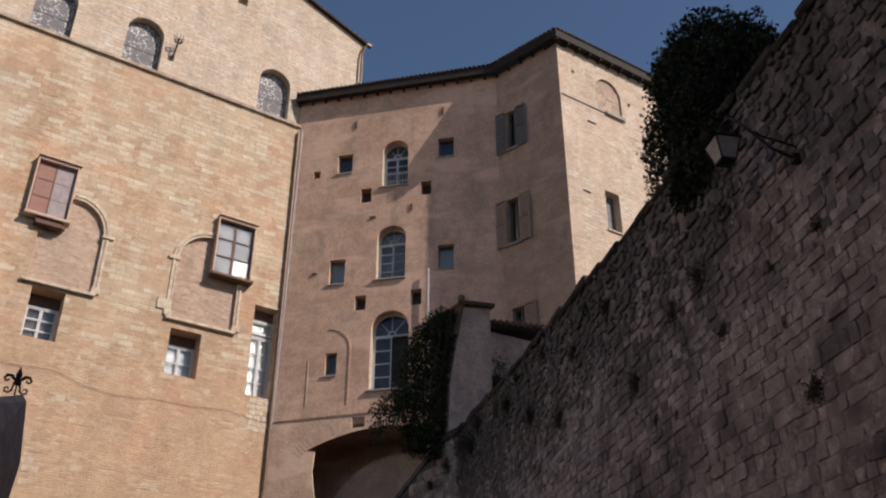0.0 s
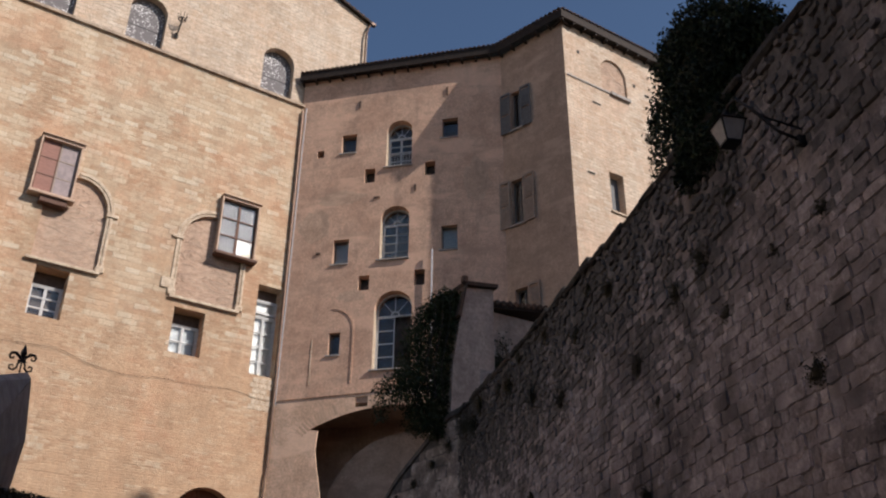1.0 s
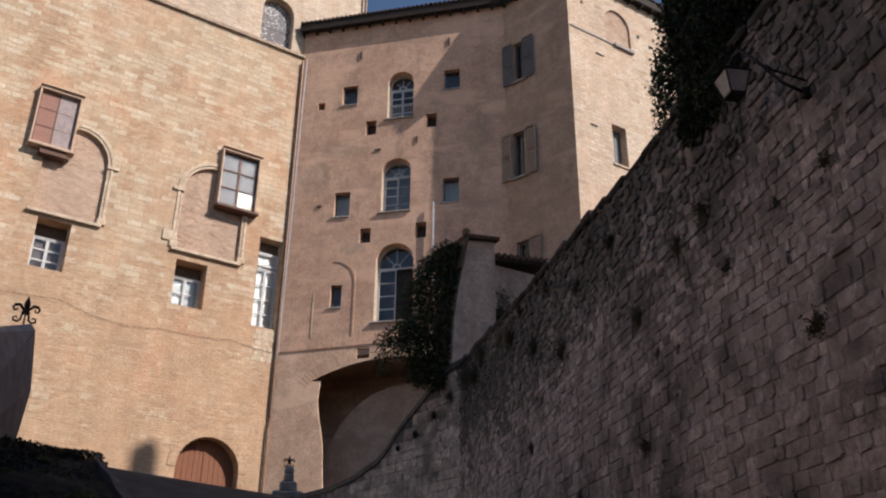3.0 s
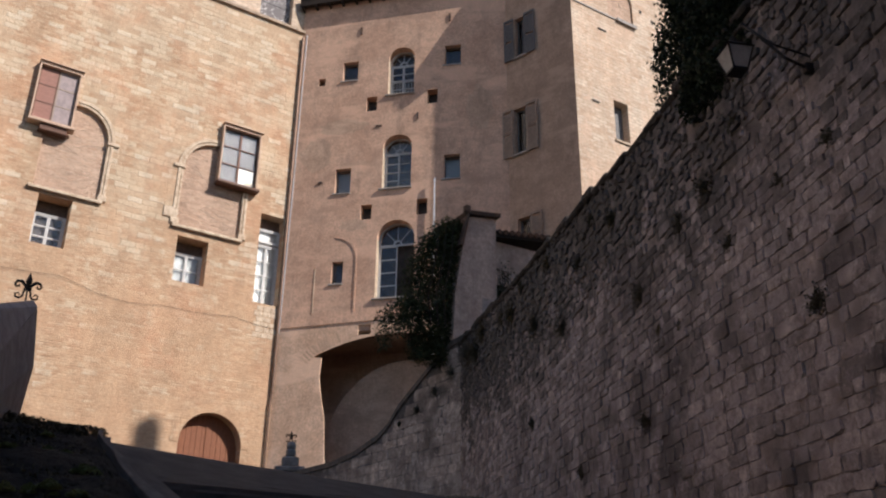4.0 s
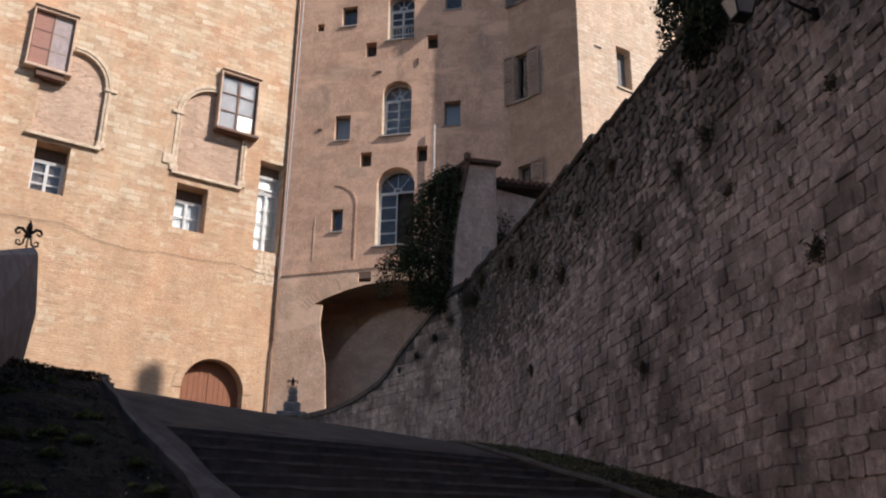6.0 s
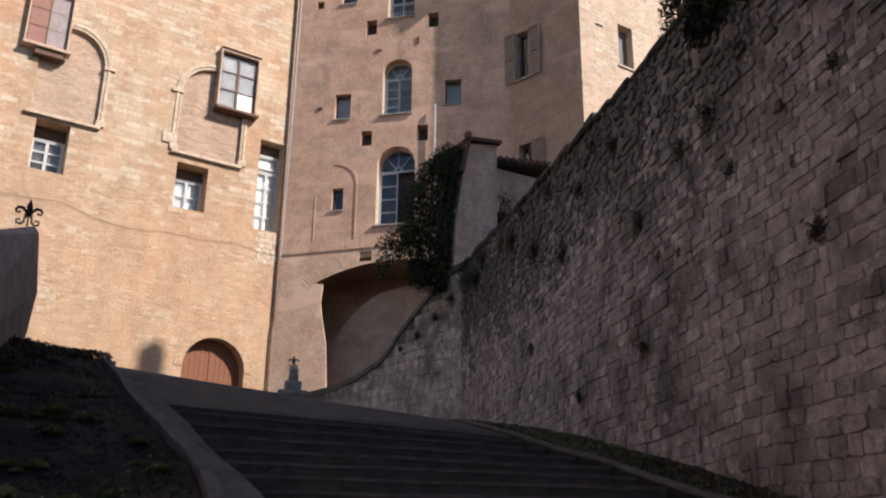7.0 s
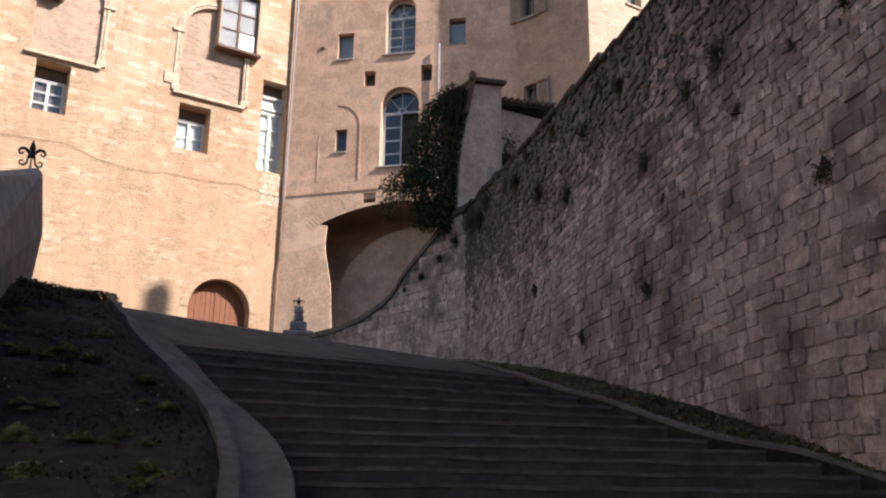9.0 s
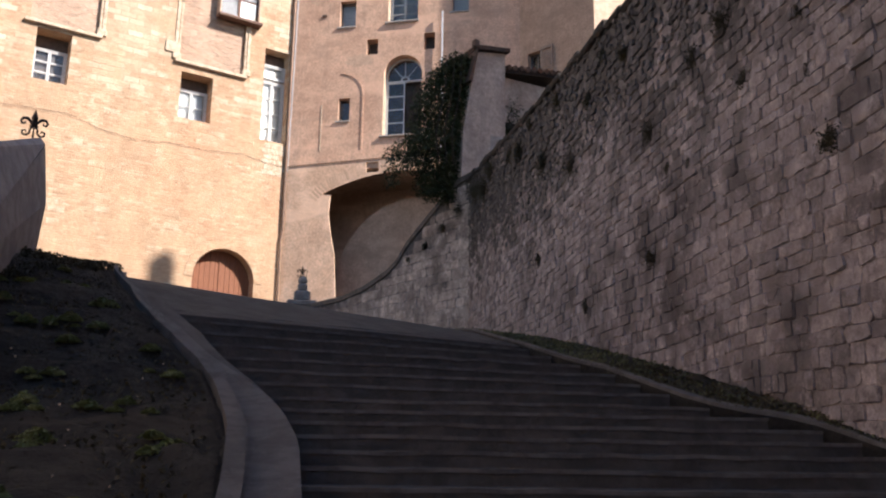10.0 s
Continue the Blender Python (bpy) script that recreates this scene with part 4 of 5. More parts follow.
def house_roof():
    r = thing("roof_house", Matrix(), "overhanging clay tile roof on dark rafters", "roof", kind="structure")
    e0, e1 = pt(F2, -0.15, -0.38, 31.42), pt(F2, 10.05, -0.38, 31.55)
    e2 = pt(F4, -0.30, -0.36, 31.70)
    e3 = pt(F4, 14.0, -0.36, 31.72)
    b0, b3 = pt(F2, -0.15, 7.0, 33.2), pt(F4, 14.0, 7.0, 33.4)
    mid = pt(F4, 1.5, 6.5, 33.4)
    bm = bmesh.new()
    low = [bm.verts.new(v) for v in (e0, e1, e2, e3, b3, mid, b0)]
    top = [bm.verts.new(v + Vector((0, 0, 0.46))) for v in (e0, e1, e2, e3, b3, mid, b0)]
    for a, b, c in ((0, 1, 6), (1, 5, 6), (1, 2, 5), (2, 4, 5), (2, 3, 4)):
        bm.faces.new((low[a], low[c], low[b]))
        bm.faces.new((top[a], top[b], top[c]))
    for i in range(7):
        j = (i + 1) % 7
        bm.faces.new((low[i], low[j], top[j], top[i]))
    bmesh.ops.recalc_face_normals(bm, faces=bm.faces[:])
    part("roof_slab", bm, EAVE_WOOD, r)
    unit = bmesh.new()
    for k in range(7):
        a0, a1 = math.pi * k / 6, math.pi * (k + 1) / 6
        if k == 6:
            break
        vs = []
        for a, rr in ((a0, 0.11), (a1, 0.11), (a1, 0.085), (a0, 0.085)):
            vs.append((math.cos(a) * rr, math.sin(a) * rr))
        f = [unit.verts.new((x, 0, z)) for x, z in vs]
        g = [unit.verts.new((x * 0.85, 0.55, z * 0.85 + 0.1)) for x, z in vs]
        for i in range(4):
            j = (i + 1) % 4
            unit.faces.new((f[i], f[j], g[j], g[i]))
        unit.faces.new(f[::-1])
    tile_mesh = mesh_of(unit, "roof_tile", TILE)
    raf = mesh_of(box(-0.05, 0.05, 0.0, 0.75, -0.12, 0.0), "rafter", EAVE_WOOD)
    for p, q in ((e0, e1), (e1, e2), (e2, e3)):
        d = q - p
        n = int(d.length / 0.23)
        az = math.degrees(math.atan2(d.x, d.y))
        for i in range(n):
            c = p + d * ((i + 0.5) / n)
            part("roof_tile", tile_mesh, None, r, m=frame_of((c.x, c.y, c.z + 0.43), az) @ Matrix.Translation((0, -0.07, 0)))
            if i % 3 == 0:
                part("rafter", raf, None, r, m=frame_of((c.x, c.y, c.z), az) @ Matrix.Translation((0, 0.04, 0)))


house_roof()

whole("downpipe", tube([(3.3, -0.1, 33.0), (3.3, -0.1, 36.3), (3.42, -0.12, 37.0), (3.6, -0.14, 37.3)], 0.06, 8), COPPER, F1, "brown downpipe down the edge of the upper storey", "downpipe")
whole("gutter_hopper", box(3.5, 3.85, -0.25, 0.0, 37.2, 37.4, bevel=0.04), COPPER, F1, "small metal gutter hopper under the roof edge", "gutter")


# bare patches, quoins and iron ties
def patch_outline(u, z, w, h, seed, n=22):
    qq = random.Random(seed)
    return [(u + w * math.cos(a) * qq.uniform(0.72, 1.1), z + h * math.sin(a) * qq.uniform(0.72, 1.1)) for a in [k * math.tau / n for k in range(n)]]


qq = random.Random(77)
for row in range(6):
    u = -1.15 + 0.12 * (row % 2)
    while u < -0.35:
        w = qq.uniform(0.24, 0.42)
        part("quoin", box(u, min(u + w - 0.02, -0.03), -0.012, 0.02, 13.75 + row * 0.24, 13.97 + row * 0.24, bevel=0.008), TRAVERTINE, palace)
        u += w
for u, z, w, h in ((3.02, 29.45, 0.10, 0.42), (7.5, 29.6, 0.09, 0.45), (6.0, 24.2, 0.08, 0.36), (1.36, 21.25, 0.22, 0.1), (4.02, 24.0, 0.3, 0.09)):
    part("iron_tie", box(u, u + w, -0.05, 0.02, z, z + h), COPPER, house)
for k, (u, z, w, h) in enumerate(((1.2, 22.8, 0.9, 0.9), (2.4, 24.2, 1.2, 0.45), (3.2, 19.0, 0.7, 0.3), (9.0, 24.5, 0.7, 1.3), (8.6, 17.5, 0.9, 1.2))):
    part("plaster_patch", sheet(patch_outline(u, z, w, h, 430 + k), [], -0.003, 0.02), PATCH_PLASTER, house, "mended patch of duller plaster")

# ---- retaining wall ----
RW = frame_of(on_wall(0), WALL_AZ + 180)       # x runs from the far end back towards the eye: x = -u
WALL_TOP = [(-9.0, 7.0), (4.8, 7.0), (5.7, 7.06), (7.0, 7.13), (8.9, 7.2), (10.9, 7.36), (14.5, 7.62), (19.0, 8.0)]


def wall_top(u):
    return float(np.interp(u, [p[0] for p in WALL_TOP], [p[1] for p in WALL_TOP]))


retaining = thing("wall_retaining", RW, "tall shaded retaining wall of small weathered stones", "wall", kind="structure")
part("wall_core", sheet([(-19.0, 2.0), (9.0, -2.0), (9.0, 7.1)] + [(-u, z - 0.06) for u, z in WALL_TOP[1:]], [], -0.047, 0.9), MORTAR, retaining, "dark mortar between the stones")
cop_q = random.Random(12)
cu = 3.0
while cu < 18.9:
    cw = cop_q.uniform(0.35, 0.7)
    part("coping_stone", box(-(cu + cw - 0.015), -cu, -0.10 - cop_q.uniform(0, 0.04), 0.55, wall_top(cu) - 0.09, wall_top(cu) + cop_q.uniform(-0.03, 0.05), bevel=0.03), COPING, retaining)
    cu += cw
low_end = thing("wall_low_end", frame_of(BEND, S2_AZ + 180), "low sweeping end of the retaining wall in paler stone", "wall", kind="structure")
SWEEP = [(-0.3, 8.0), (0.41, 7.93), (1.24, 7.53), (1.98, 7.12), (2.44, 6.86), (2.88, 6.48), (3.31, 6.27), (4.36, 6.03), (5.49, 5.92), (7.6, 5.95)]
part("wall_core", sheet([(-7.6, 3.0), (0.2, 3.0)] + [(-s, z) for s, z in SWEEP], [], -0.02, 0.6), MORTAR, low_end)
part("coping", band([(-s, z) for s, z in SWEEP], [(-s, z + 0.13) for s, z in SWEEP], -0.06, 0.66), DARK_STONE, low_end, "dark rounded coping")

# ---- unseen house walls: they close the place, shade it and bounce light ----
# out of view, added to keep the sun off the garden bed
whole("wall_behind", box(0, 1, 0, 24, -2, 19), OCHRE, frame_of((7.5, -17.0), 90), "unseen plain wall added to shade the garden bed", "wall", kind="structure")
whole("wall_street_end", box(-20, 9, 0, 1, -2, 10), OCHRE, frame_of((0, -18.0), 90), "plain plastered house wall at the street's end", "wall", kind="structure")
# reflector out of view: throws sunlight back on the retaining wall
whole("wall_opposite", box(0, 1, 0, 21, -2, 13), PALE_STONE, frame_of((-15.0, -14.0), 90), "unseen pale wall added to bounce sunlight onto the retaining wall", "wall", kind="structure")
# hidden block added so that pillar and low house stand in shade
whole("wall_terrace_house", box(0, 10, 0, 14, 3, 22.5), OCHRE, frame_of((12.0, 8.0), 90), "unseen plain block added to shade the pillar and low house", "wall", kind="structure")

# unseen stack, placed only to cast the shadow spot near the door
whole("chimney_stack", box(-0.34, 0.34, -0.34, 0.34, 22.4, 35.6), OCHRE, frame_of((17.97, 19.93), 90), "unseen tall stack added to cast a shadow on the palace", "chimney", kind="structure")

# ---- staircase ----
KERB_V = [(1.50, 0.04), (1.75, 0.07), (1.90, 0.13), (1.96, 0.19), (2.05, 0.56), (2.17, 0.68), (2.34, 0.74), (2.57, 0.80), (2.74, 1.0), (2.96, 1.1), (3.75, 1.5)]
RAMP_R = [(1.46, 3.88), (1.69, 3.88), (1.92, 3.98), (2.06, 4.10), (2.22, 4.28), (2.44, 4.60), (2.79, 5.08), (3.33, 6.10), (3.75, 7.15)]
RAMP_L = [(1.45, 4.27), (1.75, 4.31), (2.10, 4.49), (2.31, 4.66), (2.62, 5.05), (2.91, 5.50), (3.31, 6.20), (3.75, 7.30)]


def lerp(table, z):
    return float(np.interp(z, [r[0] for r in table], [r[1] for r in table]))


def on_level(z, v, dz=0.0):
    """The point v metres out from the wall's foot along the level line z."""
    x, y, dx, dy = contour(z)
    return Vector((x - v * dx, y - v * dy, z + dz))


def strip(lines, thick, bm=None):
    """A solid ribbon: each line is a row of points from side to side; it hangs down by thick."""
    bm = bm or bmesh.new()
    top = [[bm.verts.new(p) for p in row] for row in lines]
    low = [[bm.verts.new(Vector(p) - Vector((0, 0, thick))) for p in row] for row in lines]
    n = len(lines[0])
    for i in range(len(lines) - 1):
        for j in range(n - 1):
            bm.faces.new((top[i][j], top[i][j + 1], top[i + 1][j + 1], top[i + 1][j]))
            bm.faces.new((low[i][j], low[i + 1][j], low[i + 1][j + 1], low[i][j + 1]))
        for j in (0, n - 1):
            bm.faces.new((top[i][j], top[i + 1][j], low[i + 1][j], low[i][j]))
    for i in (0, len(lines) - 1):
        for j in range(n - 1):
            bm.faces.new((top[i][j], low[i][j], low[i][j + 1], top[i][j + 1]))
    bmesh.ops.recalc_face_normals(bm, faces=bm.faces[:])
    return bm


rnd = random.Random(4)
stairs = thing("staircase", Matrix(), "broad shaded flight of brick steps with pale stone nosings", "staircase", kind="structure")
z, heights = 0.30, []
STAIR_TOP = 3.14
while z < STAIR_TOP - 0.05:
    heights.append(z)
    z += 0.10 if z < 2.1 else 0.135 if z < 2.5 else 0.165
heights.append(STAIR_TOP)
STEP_L = [(1.46, 0.0), (1.95, 0.0), (2.22, 0.05), (2.5, 0.11), (2.98, 0.2)]
N = 14
for za, zb in zip(heights, heights[1:] + [STAIR_TOP + 0.12]):
    va0, va1 = lerp(KERB_V, za), lerp(RAMP_R, za) + 0.02 - lerp(STEP_L, za)
    vb0, vb1 = lerp(KERB_V, min(zb, CREST_Z)), lerp(RAMP_R, min(zb, CREST_Z)) + 0.02 - lerp(STEP_L, zb)
    front = [on_level(za, va0 + (va1 - va0) * j / N) + Vector((rnd.uniform(-.012, .012), rnd.uniform(-.012, .012), rnd.uniform(-.008, .006))) for j in range(N + 1)]
    back = []
    for j in range(N + 1):
        p = on_level(zb, vb0 + (vb1 - vb0) * j / N)
        d = p - front[j]
        back.append(Vector((front[j].x + d.x * 1.25, front[j].y + d.y * 1.25, za + 0.012)))
    st = part("step", strip([[f - Vector((0, 0, 0.004)) for f in front], back], 0.34), PAVING, stairs)
    edge0, edge1 = [], []
    for f, b in zip(front, back):
        d = (b - f)
        d.z = 0
        d = d.normalized()
        edge0.append(f - d * 0.008 + Vector((0, 0, 0.004)))
        edge1.append(f + d * 0.075 + Vector((0, 0, 0.004)))
    part("nosing", strip([edge0, edge1], 0.026), NOSING, st, "worn pale stone nosing")

uz = [STAIR_TOP - 0.06 + (CREST_Z + 0.25 - STAIR_TOP + 0.06) * i / 16 for i in range(17)]
part("upper_slope", strip([[on_level(z, lerp(KERB_V, min(z, CREST_Z)) + (lerp(RAMP_R, min(z, CREST_Z)) + 0.03 - lerp(KERB_V, min(z, CREST_Z))) * j / 10, 0.012 * noise.noise((j * 2.0, z * 9, 3))) for j in range(11)] for z in uz], 0.5), PAVING, stairs, "dark paved slope above the steps")
sz = [1.9 + (STAIR_TOP + 0.05 - 1.9) * i / 24 for i in range(25)]
part("side_slope", strip([[on_level(z, lerp(RAMP_R, z) + 0.02, 0.03), on_level(z, lerp(RAMP_R, z) - 0.5 * lerp(STEP_L, z), 0.03), on_level(z, lerp(RAMP_R, z) - lerp(STEP_L, z) - 0.02, 0.02)] for z in sz], 0.4), PAVING, stairs, "dark paved border of the steps")

zs = [0.3 + (CREST_Z - 0.3) * i / 46 for i in range(47)]
ramp = thing("stone_ramp", Matrix(), "smooth grey stone ramp curving up beside the steps", "ramp", kind="structure")
part("ramp_slab", strip([[on_level(z, lerp(RAMP_R, z), 0.05), on_level(z, (lerp(RAMP_R, z) + lerp(RAMP_L, z)) / 2 + 0.04, 0.035), on_level(z, lerp(RAMP_L, z) - min(0.04, 0.1 * (lerp(RAMP_L, z) - lerp(RAMP_R, z))), 0.05)] for z in zs], 0.4), RAMP_STONE, ramp)
part("kerb", strip([[on_level(z, lerp(RAMP_L, z) - min(0.11, 0.3 * (lerp(RAMP_L, z) - lerp(RAMP_R, z))), 0.11), on_level(z, lerp(RAMP_L, z), 0.12)] for z in zs], 0.5), RAMP_STONE, ramp, "raised stone kerb")
kz = [1.6 + (CREST_Z - 1.6) * i / 40 for i in range(41)]
kerb = whole("kerb", strip([[on_level(z, lerp(KERB_V, z) + 0.02, 0.05), on_level(z, lerp(KERB_V, z) - 0.05, 0.06)] for z in kz], 0.045), RAMP_STONE, Matrix(), "pale stone kerb between the steps and the grass", "kerb", kind="structure")
# dark strip added to darken the wedge between kerb and step ends
part("kerb_footing", strip([[on_level(z, lerp(KERB_V, z) + 0.03, 0.02), on_level(z, lerp(KERB_V, z) - 0.05, 0.02)] for z in kz], 0.34), SOIL, stairs, "dark strip added under the kerb")
whole("verge", strip([[on_level(z, lerp(KERB_V, z) + 0.01, 0.0), on_level(z, lerp(KERB_V, z) - 0.07, 0.03), on_level(z, lerp(KERB_V, z) * 0.5, 0.05 + 0.03 * noise.noise((z * 7, 0, 1))), on_level(z, -0.08, 0.09 + 0.05 * noise.noise((z * 6, 3, 1)))] for z in kz], 0.5), SOIL, Matrix(), "narrow strip of earth along the foot of the wall", "verge", kind="structure")
blades, weeds = [], []
for i in range(9000):
    z = rnd.uniform(1.7, CREST_Z + 0.05)
    if noise.noise((z * 5, 0.3 * (i % 7), 8)) < -0.12:
        continue
    v = rnd.uniform(-0.02, 1.0) * lerp(KERB_V, z)
    p = on_level(z, v, 0.02 + 0.04 * (1 - v / max(0.1, lerp(KERB_V, z))) + rnd.uniform(0, 0.04))
    (blades if z > 2.6 or rnd.random() < 0.3 else weeds).append(p)
for nm, pts, mat, lab in (("grass", blades, GRASS, "short green grass on the verge"), ("weeds", weeds, DRY, "dry brown weeds at the foot of the wall")):
    me = leaf_cloud(pts, 0.036, 7)
    me.materials.append(mat)
    tagged(new(nm, me), lab, "grass", kind="stuff")

# ---- garden bed beside the ramp ----
bed_rows = []
for i in range(120):
    z = 0.4 + (CREST_Z + 0.05 - 0.4) * i / 119
    k = (z / 0.33) % 1.0
    lift = 0.10 * (k if k < 0.75 else (1 - k) * 3)
    vl = lerp(RAMP_L, min(z, CREST_Z))
    bed_rows.append([on_level(z, vl - 0.01 + t * t * 9.0, 0.03 + (lift + 0.06 * noise.noise((t * 9, z * 5, 2)) + 0.03 * noise.noise((t * 31, z * 17, 5))) * min(1, t * 12)) for t in [j / 44 for j in range(45)]])
whole("garden_bed", strip(bed_rows, 0.6), SOIL, Matrix(), "bare dark terraced earth planted with low clumps", "garden bed", kind="structure")


def clump(seed, r, n, size):
    q = random.Random(seed)
    pts = []
    for _ in range(n):
        a, d = q.uniform(0, 6.28), r * math.sqrt(q.random())
        pts.append((d * math.cos(a), d * math.sin(a), 0.02 + (1 - (d / r) ** 2) * r * 0.75 * q.uniform(0.3, 1)))
    return leaf_cloud(pts, size, seed, 0.8, root=(0, 0, 0))


plant_mesh = []
for s in range(3):
    me = clump(20 + s, 0.15, 260, 0.042)
    me.materials.append(HERB)
    plant_mesh.append(me)
for i in range(150):
    row = i % 9
    z = 1.35 + row * 0.27 + rnd.uniform(-0.05, 0.05)
    v = lerp(RAMP_L, z) + 0.25 + rnd.uniform(0, 1) * (3.4 + row * 0.2)
    p = on_level(z, v, 0.07)
    ob = new("bedding_plant", plant_mesh[i % 3])
    k = rnd.uniform(0.30, 0.72)
    ob.matrix_world = Matrix.Translation(p) @ Matrix.Rotation(rnd.uniform(0, 6), 4, "Z") @ Matrix.Diagonal((k, k, k * rnd.uniform(0.7, 1.1), 1))
    tagged(ob, "low yellow-green bedding plant in dark soil", "plant", "bedding plants")
for i in range(26):
    z = rnd.uniform(1.35, 2.6)
    p = on_level(z, lerp(RAMP_L, z) + rnd.uniform(0.2, 3.0), 0.10)
    bm = bmesh.new()
    bmesh.ops.create_icosphere(bm, subdivisions=1, radius=rnd.uniform(0.005, 0.012))
    for v in bm.verts:
        v.co *= rnd.uniform(0.7, 1.2)
    whole("pebble", bm, TRAVERTINE, Matrix.Translation(p), "small pale pebble on the dark soil", "pebble", "pebbles")
tops = []
for i in range(16000):
    v = rnd.uniform(7.2, 11.5)
    z = CREST_Z - rnd.random() ** 2 * 0.55
    tops.append(on_level(z, v, 0.03 + rnd.random() * (0.10 + 0.06 * noise.noise((v * 2, 1, 0)))))
me = leaf_cloud(tops, 0.036, 11)
me.materials.append(DRY)
tagged(new("low_hedge", me), "rough dark growth along the top of the garden bed", "hedge", kind="stuff")


tops = []
for i in range(9000):
    z = rnd.uniform(1.2, CREST_Z - 0.3)
    k = (z / 0.33) % 1.0
    if noise.noise((z * 3, i % 97 * 0.05, 2)) > -0.1:
        tops.append(on_level(z, lerp(RAMP_L, z) + 0.08 + rnd.random() * 4.2, 0.04 + 0.09 * k))
me = leaf_cloud(tops, 0.034, 12)
me.materials.append(DRY)
tagged(new("dead_leaves", me), "thin litter of dead leaves on the dark earth", "leaf litter", kind="stuff")


# ---- gate piers with lily finials ----
def lily(parent, k):
    """A wrought-iron lily: spear, two curling petals, collar and rod."""
    def sc(pts):
        return [(x * k, 0, z * k) for x, z in pts]
    part("rod", tube(sc([(0, -0.05), (0, 0.45)]), 0.03 * k, 6), IRON, parent)
    part("spear", tube(sc([(0, 0.36), (0, 0.52), (0, 0.72), (0, 0.88), (0, 1.05)]), [0.03 * k, 0.06 * k, 0.12 * k, 0.07 * k, 0.01 * k], 8), IRON, parent)
    part("collar", box(-0.15 * k, 0.15 * k, -0.05 * k, 0.05 * k, 0.37 * k, 0.43 * k), IRON, parent)
    for s in (-1, 1):
        part("petal", tube(sc([(0.04 * s, 0.40), (0.11 * s, 0.56), (0.24 * s, 0.69), (0.38 * s, 0.68), (0.45 * s, 0.57), (0.40 * s, 0.47), (0.30 * s, 0.49), (0.30 * s, 0.56)]), [0.03 * k, 0.055 * k, 0.065 * k, 0.055 * k, 0.045 * k, 0.04 * k, 0.035 * k, 0.03 * k], 7), IRON, parent)
        part("scroll", tube(sc([(0.04 * s, 0.38), (0.13 * s, 0.28), (0.13 * s, 0.14), (0.24 * s, 0.04), (0.37 * s, 0.08), (0.38 * s, 0.20), (0.28 * s, 0.24), (0.24 * s, 0.16)]), [0.03 * k, 0.04 * k, 0.042 * k, 0.042 * k, 0.04 * k, 0.035 * k, 0.03 * k, 0.025 * k], 7), IRON, parent)


pier = thing("gate_pier", frame_of((-4.40, 25.62, 4.2), 80), "small dark stone gate pier at the head of the stairs", "gate pier", "gate piers")
part("shaft", box(-0.37, 0.37, -0.37, 0.37, 0, 1.85, bevel=0.02), PIER_STONE, pier)
part("cap", box(-0.43, 0.43, -0.43, 0.43, 1.85, 2.02, bevel=0.04), PIER_STONE, pier)
part("upper_block", box(-0.24, 0.24, -0.24, 0.24, 2.02, 2.32, bevel=0.05), PIER_STONE, pier)
part("neck", box(-0.14, 0.14, -0.14, 0.14, 2.32, 2.55, bevel=0.05), PIER_STONE, pier)
ball = bmesh.new()
bmesh.ops.create_uvsphere(ball, u_segments=12, v_segments=8, radius=0.14)
bmesh.ops.translate(ball, verts=ball.verts[:], vec=(0, 0, 2.64))
part("ball", ball, PIER_STONE, pier)
lil = thing("lily_finial", frame_of((-4.42, 25.62, 6.93), 80), "black wrought-iron lily finial on a stone pier", "finial", "lily finials")
lily(lil, 0.34)

# the parapet that comes down from the left-hand pier
P_LOW, P_NEAR, P_TOP, P_TOPN = Vector((-5.0, 10.35, 5.38)), Vector((-3.35, 5.5, 2.45)), Vector((-5.11, 10.43, 5.5)), Vector((-3.85, 6.0, 3.75))
cheek = thing("stair_parapet", Matrix(), "grey stone stair parapet with a steep weathered coping", "parapet", kind="structure")
away = Vector((-0.95, 0.31, 0.0))
bm = bmesh.new()
a = [bm.verts.new(p) for p in (P_LOW, P_NEAR, P_TOPN, P_TOP)]
b = [bm.verts.new(p) for p in (P_LOW + away * 2, P_NEAR + away * 2, P_TOPN + away * 2, P_TOP + away * 2)]
for i in range(4):
    j = (i + 1) % 4
    bm.faces.new((a[i], a[j], b[j], b[i]))
bm.faces.new(a)
bm.faces.new(b[::-1])
bmesh.ops.recalc_face_normals(bm, faces=bm.faces[:])
part("coping", bm, GREY_STONE, cheek, "steep weathered stone coping")
bm = bmesh.new()
inset = away * 0.06
foot_far, foot_near = Vector((-5.06, 10.36, 3.3)), Vector((-3.45, 5.5, 1.0))
a = [bm.verts.new(p) for p in (P_LOW + Vector((0.0, 0, -0.02)), P_NEAR + inset, foot_near + inset, foot_far, Vector((-4.97, 10.38, 4.08)), Vector((-4.93, 10.40, 4.65)))]
b = [bm.verts.new(v.co + away * 1.9) for v in a]
for i in range(6):
    j = (i + 1) % 6
    bm.faces.new((a[i], a[j], b[j], b[i]))
bm.faces.new(a)
bm.faces.new(b[::-1])
bmesh.ops.recalc_face_normals(bm, faces=bm.faces[:])
part("parapet_wall", bm, GREY_STONE, cheek)
lil = thing("lily_finial", frame_of((-5.23, 10.47, 5.52), 65), "black wrought-iron lily finial on the parapet end", "finial", "lily finials")
lily(lil, 0.34)

# ---- pillar, low house and climbing plants behind the bend of the wall ----
PF = frame_of(on_wall(19.6, -0.3), 60)
pil = thing("chimney_pillar", PF, "weathered plastered pillar with a tiled cap above the wall", "pillar")
